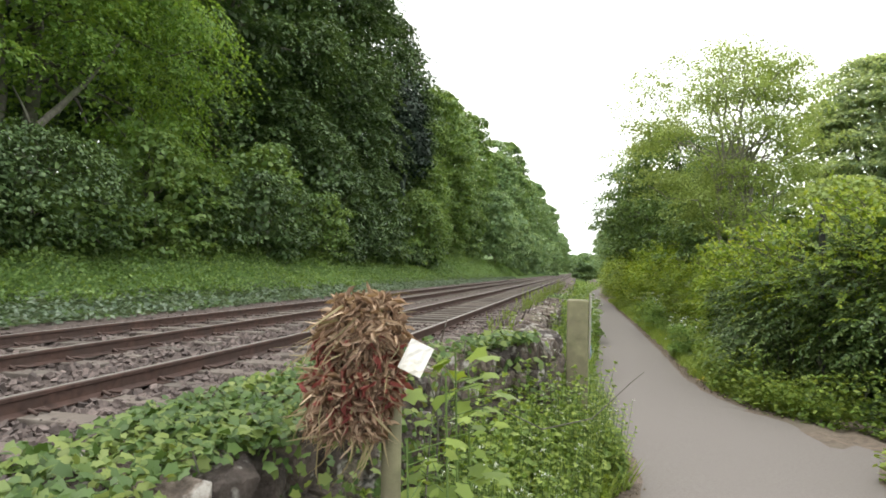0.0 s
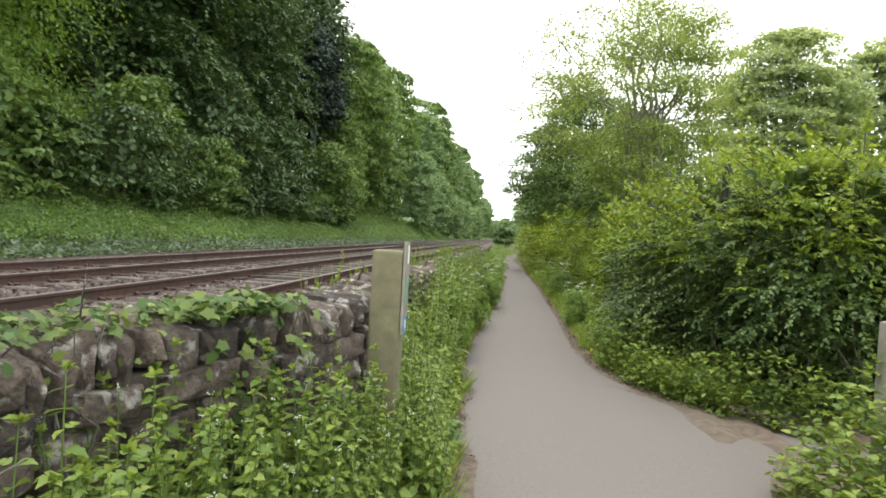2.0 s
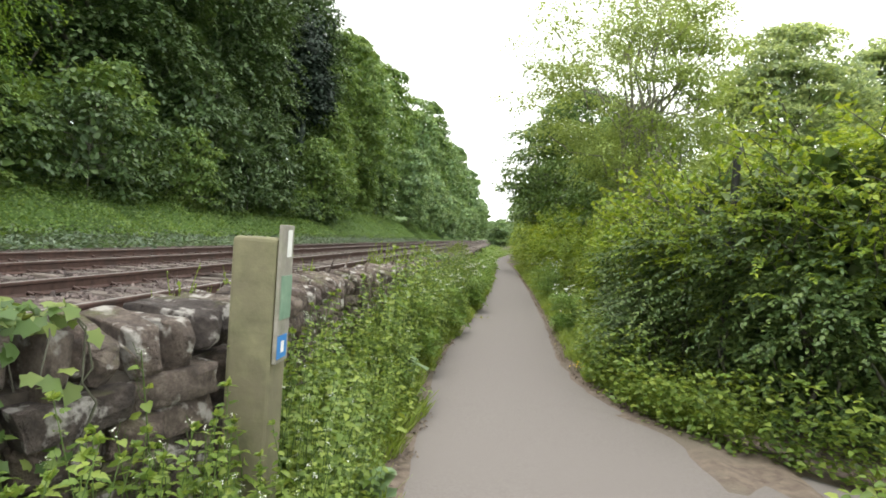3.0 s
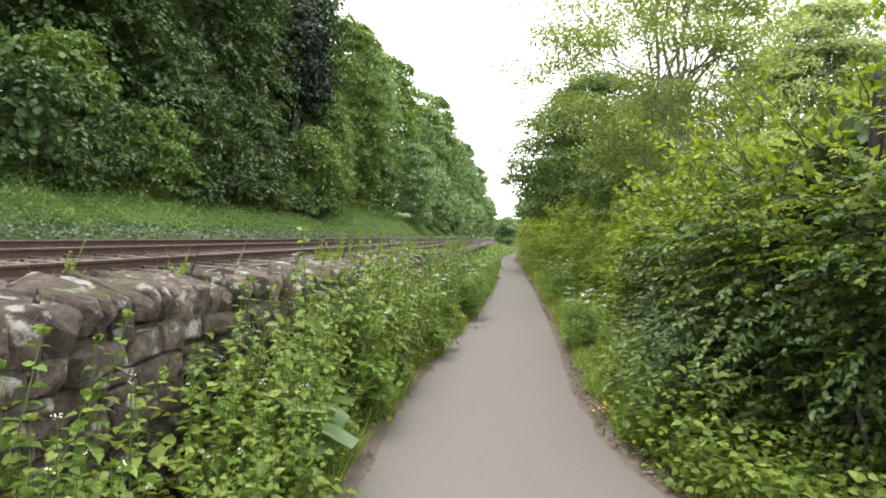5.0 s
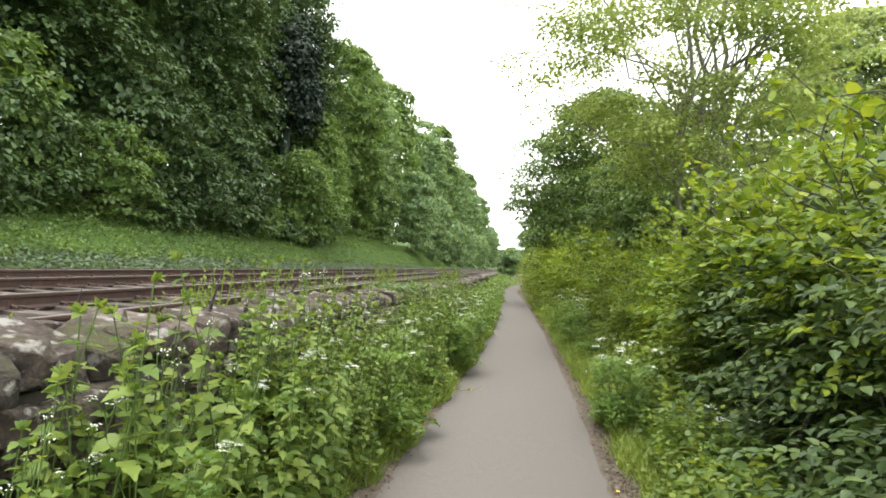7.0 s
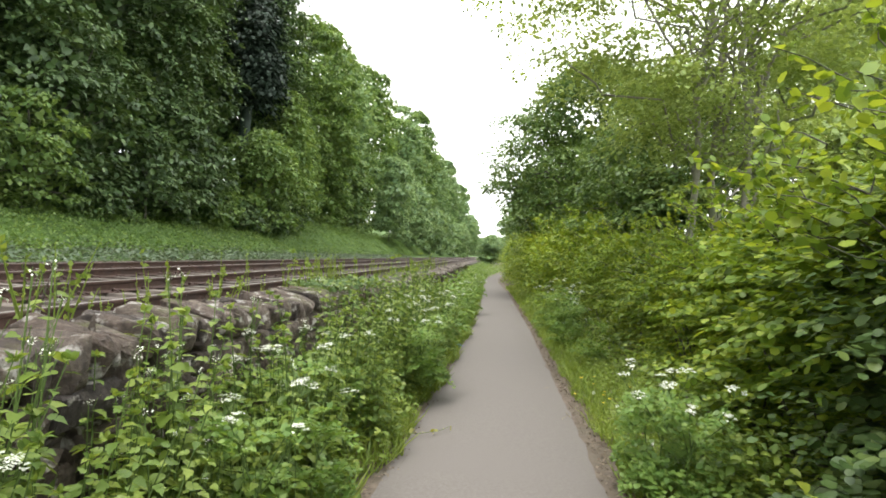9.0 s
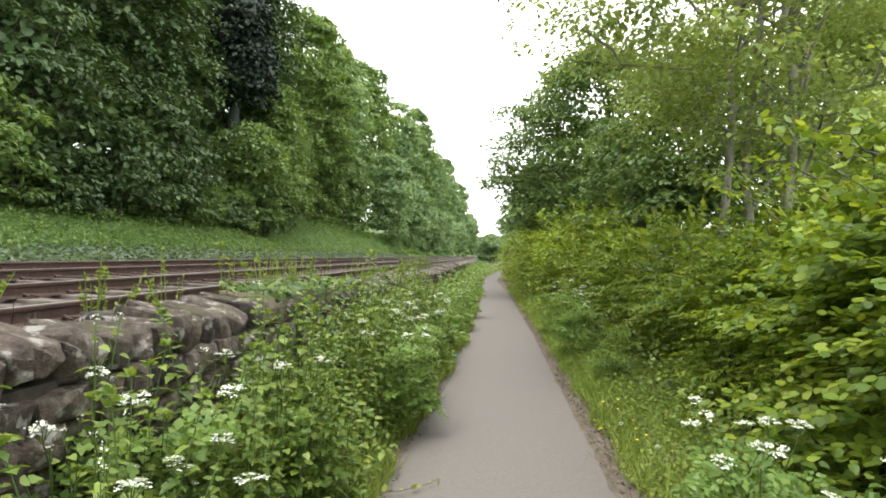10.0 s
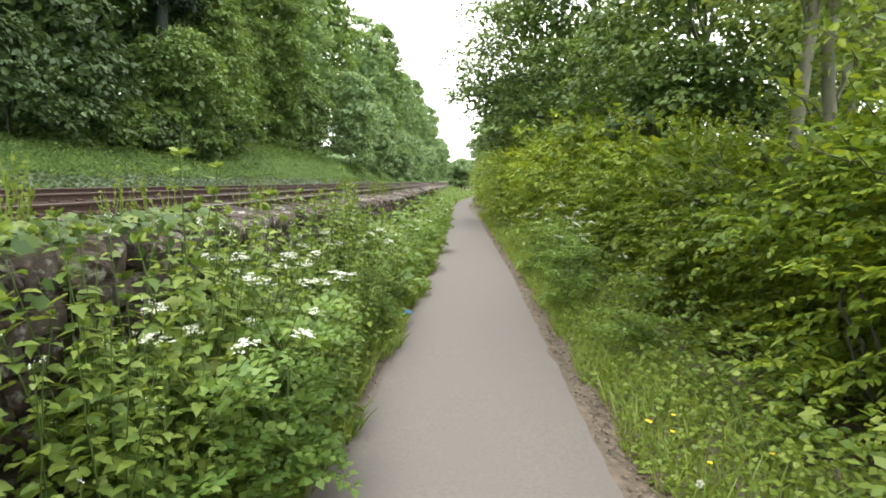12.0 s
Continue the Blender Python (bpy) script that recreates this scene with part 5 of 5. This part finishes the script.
part_bm("green_plate", bevel_box((0.122, -0.08, 1.47), (0.126, 0.045, 1.66), 0.001), M_GREEN, board, "faded green plate")
part_bm("white_streak", bevel_box((0.122, -0.03, 1.74), (0.125, 0.02, 1.86), 0.001), M_WHITE, board, "flaking white paint")

old = thing("gate_post", (3.5, 6.3, -1.05), "grey weathered wooden post among nettles", "post")
part_bm("timber", bevel_box((-0.08, -0.08, 0), (0.08, 0.08, 1.46), 0.02, 0.006), M_GREYWOOD, old)

stake = thing("wooden_stake", (-0.56, 1.78, -0.95), "slim mossy stake that holds a bunch of dead flowers", "stake")
b = Build()
tube(b, [(0, 0, 0), (0.004, 0, 0.7), (-0.004, 0, 1.6), (-0.004, 0, 1.62)], [0.034, 0.032, 0.031, 0.004], 10)
b.part("timber", M_POST, stake)

bouquet = thing("dead_bouquet", (-0.66, 1.72, 0.42), "bunch of brown dried flowers tied to a stake", "dried flowers")
r = np.random.default_rng(8)
for mat, name, n, lo, hi, sz in ((M_DEAD, "dried_petals", 3000, 0.05, 0.47, 0.028), (M_DEAD, "dried_foliage", 1700, 0.06, 0.46, 0.075), (M_DEADRED, "red_petals", 700, 0.10, 0.34, 0.032), (M_STRAW, "straw_filling", 260, 0.04, 0.46, 0.15)):
    b = Build()
    z = r.uniform(lo, hi, n)
    rad = np.interp(z, [0, 0.1, 0.25, 0.42, 0.5], [0.08, 0.115, 0.12, 0.105, 0.05]) * r.uniform(0.65, 1.05, n) * (1 + 0.12 * np.sin(z * 40))
    a = r.uniform(0, 6.283, n)
    p = np.stack([np.cos(a) * rad + 0.12 * (z - 0.25), np.sin(a) * rad, z], -1)
    tip = np.stack([np.cos(a), np.sin(a), np.full(n, -0.6)], -1) + r.normal(0, 1.5, (n, 3))
    if name in ("straw_filling", "dried_foliage"):
        tip = r.normal(0, 0.55, (n, 3)) + np.array([-0.45, 0, -0.9])
    leaves(b, p, tip, np.stack([np.cos(a), np.sin(a), np.full(n, 0.5)], -1) + r.normal(0, 1.0, (n, 3)), sz * r.uniform(0.6, 1.3, n), BLADE if name == "straw_filling" else STRIP if name == "dried_foliage" else CURLED)
    b.part(name, mat, bouquet)
card = thing("paper_card", (-0.468, 1.70, 0.66), "crumpled white paper card beside the dead flowers", "card")
bm = bmesh.new()
bmesh.ops.create_grid(bm, x_segments=6, y_segments=6, size=0.5)
for v in bm.verts:
    v.co = Vector((v.co.x * 0.075, v.co.y * 0.095, 0.006 * noise.noise(v.co * 4)))
bmesh.ops.solidify(bm, geom=bm.faces[:], thickness=0.0015)
sheet = part_bm("sheet", bm, M_PAPER, card)
sheet.matrix_basis = pose(0, 0, 0.05, 74, 24, 8)

# young sycamore shoots round the stake
for x, y, z0, n, s, seed in ((-0.40, 1.95, -0.95, 22, 0.088, 1), (-0.40, 2.2, -1.05, 24, 0.085, 2), (-0.46, 1.60, -1.16, 22, 0.062, 3), (-0.38, 1.72, -1.0, 16, 0.055, 4)):
    r = np.random.default_rng(seed + 40)
    root = thing("sycamore_sapling", (x, y, z0), "young sycamore shoot with lobed bright green leaves", "sapling", "saplings by the wall")
    b, st = Build(), Build()
    h = 1.66
    tube(st, [(0, 0, 0), (0.02, 0.02, h * 0.6), (0, 0, h)], [0.007, 0.005, 0.003], 5)
    a, f = r.uniform(0, 6.283, n), r.uniform(0.62, 1, n)
    tip = np.stack([np.cos(a), np.sin(a), r.uniform(-0.6, 0.2, n)], -1)
    p = np.stack([np.cos(a) * 0.11, np.sin(a) * 0.11, f * h], -1)
    leaves(b, p, tip, np.array([0, -0.2, 1.0]) + r.normal(0, 0.25, (n, 3)), s * r.uniform(0.7, 1.15, n), LOBED)
    for q in p:
        tube(st, [(0, 0, q[2] - 0.04), q], 0.002, 3)
    b.part("leaves", M_GRASS, root)
    st.part("stem", M_STEM, root)

# bare bramble stem that arches over the plants
arch = thing("bramble_stem", (0, 0, 0), "bare grey bramble stem arching through the verge", "bramble")
b = Build()
tube(b, [(-0.55, 2.0, -0.6), (-0.5, 2.05, 0.45), (-0.3, 2.15, 0.49), (-0.12, 2.2, 0.40), (0.06, 2.3, 0.43), (0.2, 2.4, 0.55), (0.26, 2.46, 0.59)], [0.0035, 0.0032, 0.0028, 0.0026, 0.0022, 0.002, 0.001], 6)
b.part("stem", M_BARK, arch)

# blue wrapper and straws on the path
w = thing("litter_wrapper", (0.68, 23.9, float(path_z(23.9)) + 0.01), "small crumpled blue wrapper at the path edge", "litter")
bm = bmesh.new()
bmesh.ops.create_icosphere(bm, subdivisions=2, radius=0.06)
for v in bm.verts:
    v.co = Vector((v.co.x * 1.2, v.co.y, v.co.z * 0.5 + 0.03)) + Vector(noise.noise_vector(v.co * 30)) * 0.02
part_bm("foil", bm, M_BLUE, w)
for x, y, a in ((2.2, 18.6, 70), (2.28, 18.8, 95), (2.3, 14.0, 80), (2.15, 20.3, 60), (2.6, 8.5, 120)):
    s = thing("dry_straw", (x, y, float(path_z(y)) + 0.02), "dry pale straw lying on the path edge", "straw", "straws on the path")
    b = Build()
    tube(b, [(-0.12, 0, 0.004), (0, 0.01, 0.008), (0.12, 0, 0.004)], 0.003, 4)
    b.part("stalk", M_STRAW, s)
    s.rotation_euler = (0, 0, radians(a))

# trailing runner with yellowing leaves, and seed heads in the grass
run = thing("trailing_runner", (0.3, 17.1, float(path_z(17.1)) + 0.03), "trailing runner with yellowing leaves over the path edge", "creeper")
b, st = Build(), Build()
line = np.array([(0, 0, 0.1), (0.15, 0.1, 0.06), (0.32, 0.22, 0.03), (0.5, 0.36, 0.03), (0.62, 0.5, 0.05)])
tube(st, line, 0.003, 4)
r = np.random.default_rng(6)
f = r.uniform(0.1, 1, 13)
p = np.stack([np.interp(f, np.linspace(0, 1, 5), line[:, k]) for k in range(3)], -1)
leaves(b, p, r.normal(0, 1, (13, 3)), np.array([0, 0, 1.0]) + r.normal(0, 0.4, (13, 3)), r.uniform(0.035, 0.06, 13), ROUND)
st.part("stem", M_STEM, run)
b.part("leaves", leaf_material("yellowing_leaf", (0.16, 0.19, 0.03), (0.28, 0.29, 0.04), (0.42, 0.38, 0.06), 0.4, 4.0), run)
for x, y, z in ((2.62, 19.1, 0.3), (2.72, 18.2, 0.34), (2.75, 16.9, 0.3)):
    d = thing("dandelion_clock", on(x, y), "white dandelion seed head on a thin stalk", "dandelion", "seed heads by the path")
    st, b = Build(), Build()
    tube(st, [(0, 0, 0), (0.01, 0, z * 0.5), (0, 0, z)], 0.002, 4)
    q = ball(r, 60)
    leaves(b, np.array([0, 0, z]) + q * 0.008, q, r.normal(0, 1, (60, 3)), 0.016, OVATE)
    st.part("stalk", M_STEM, d)
    b.part("seed_head", M_PETAL, d)
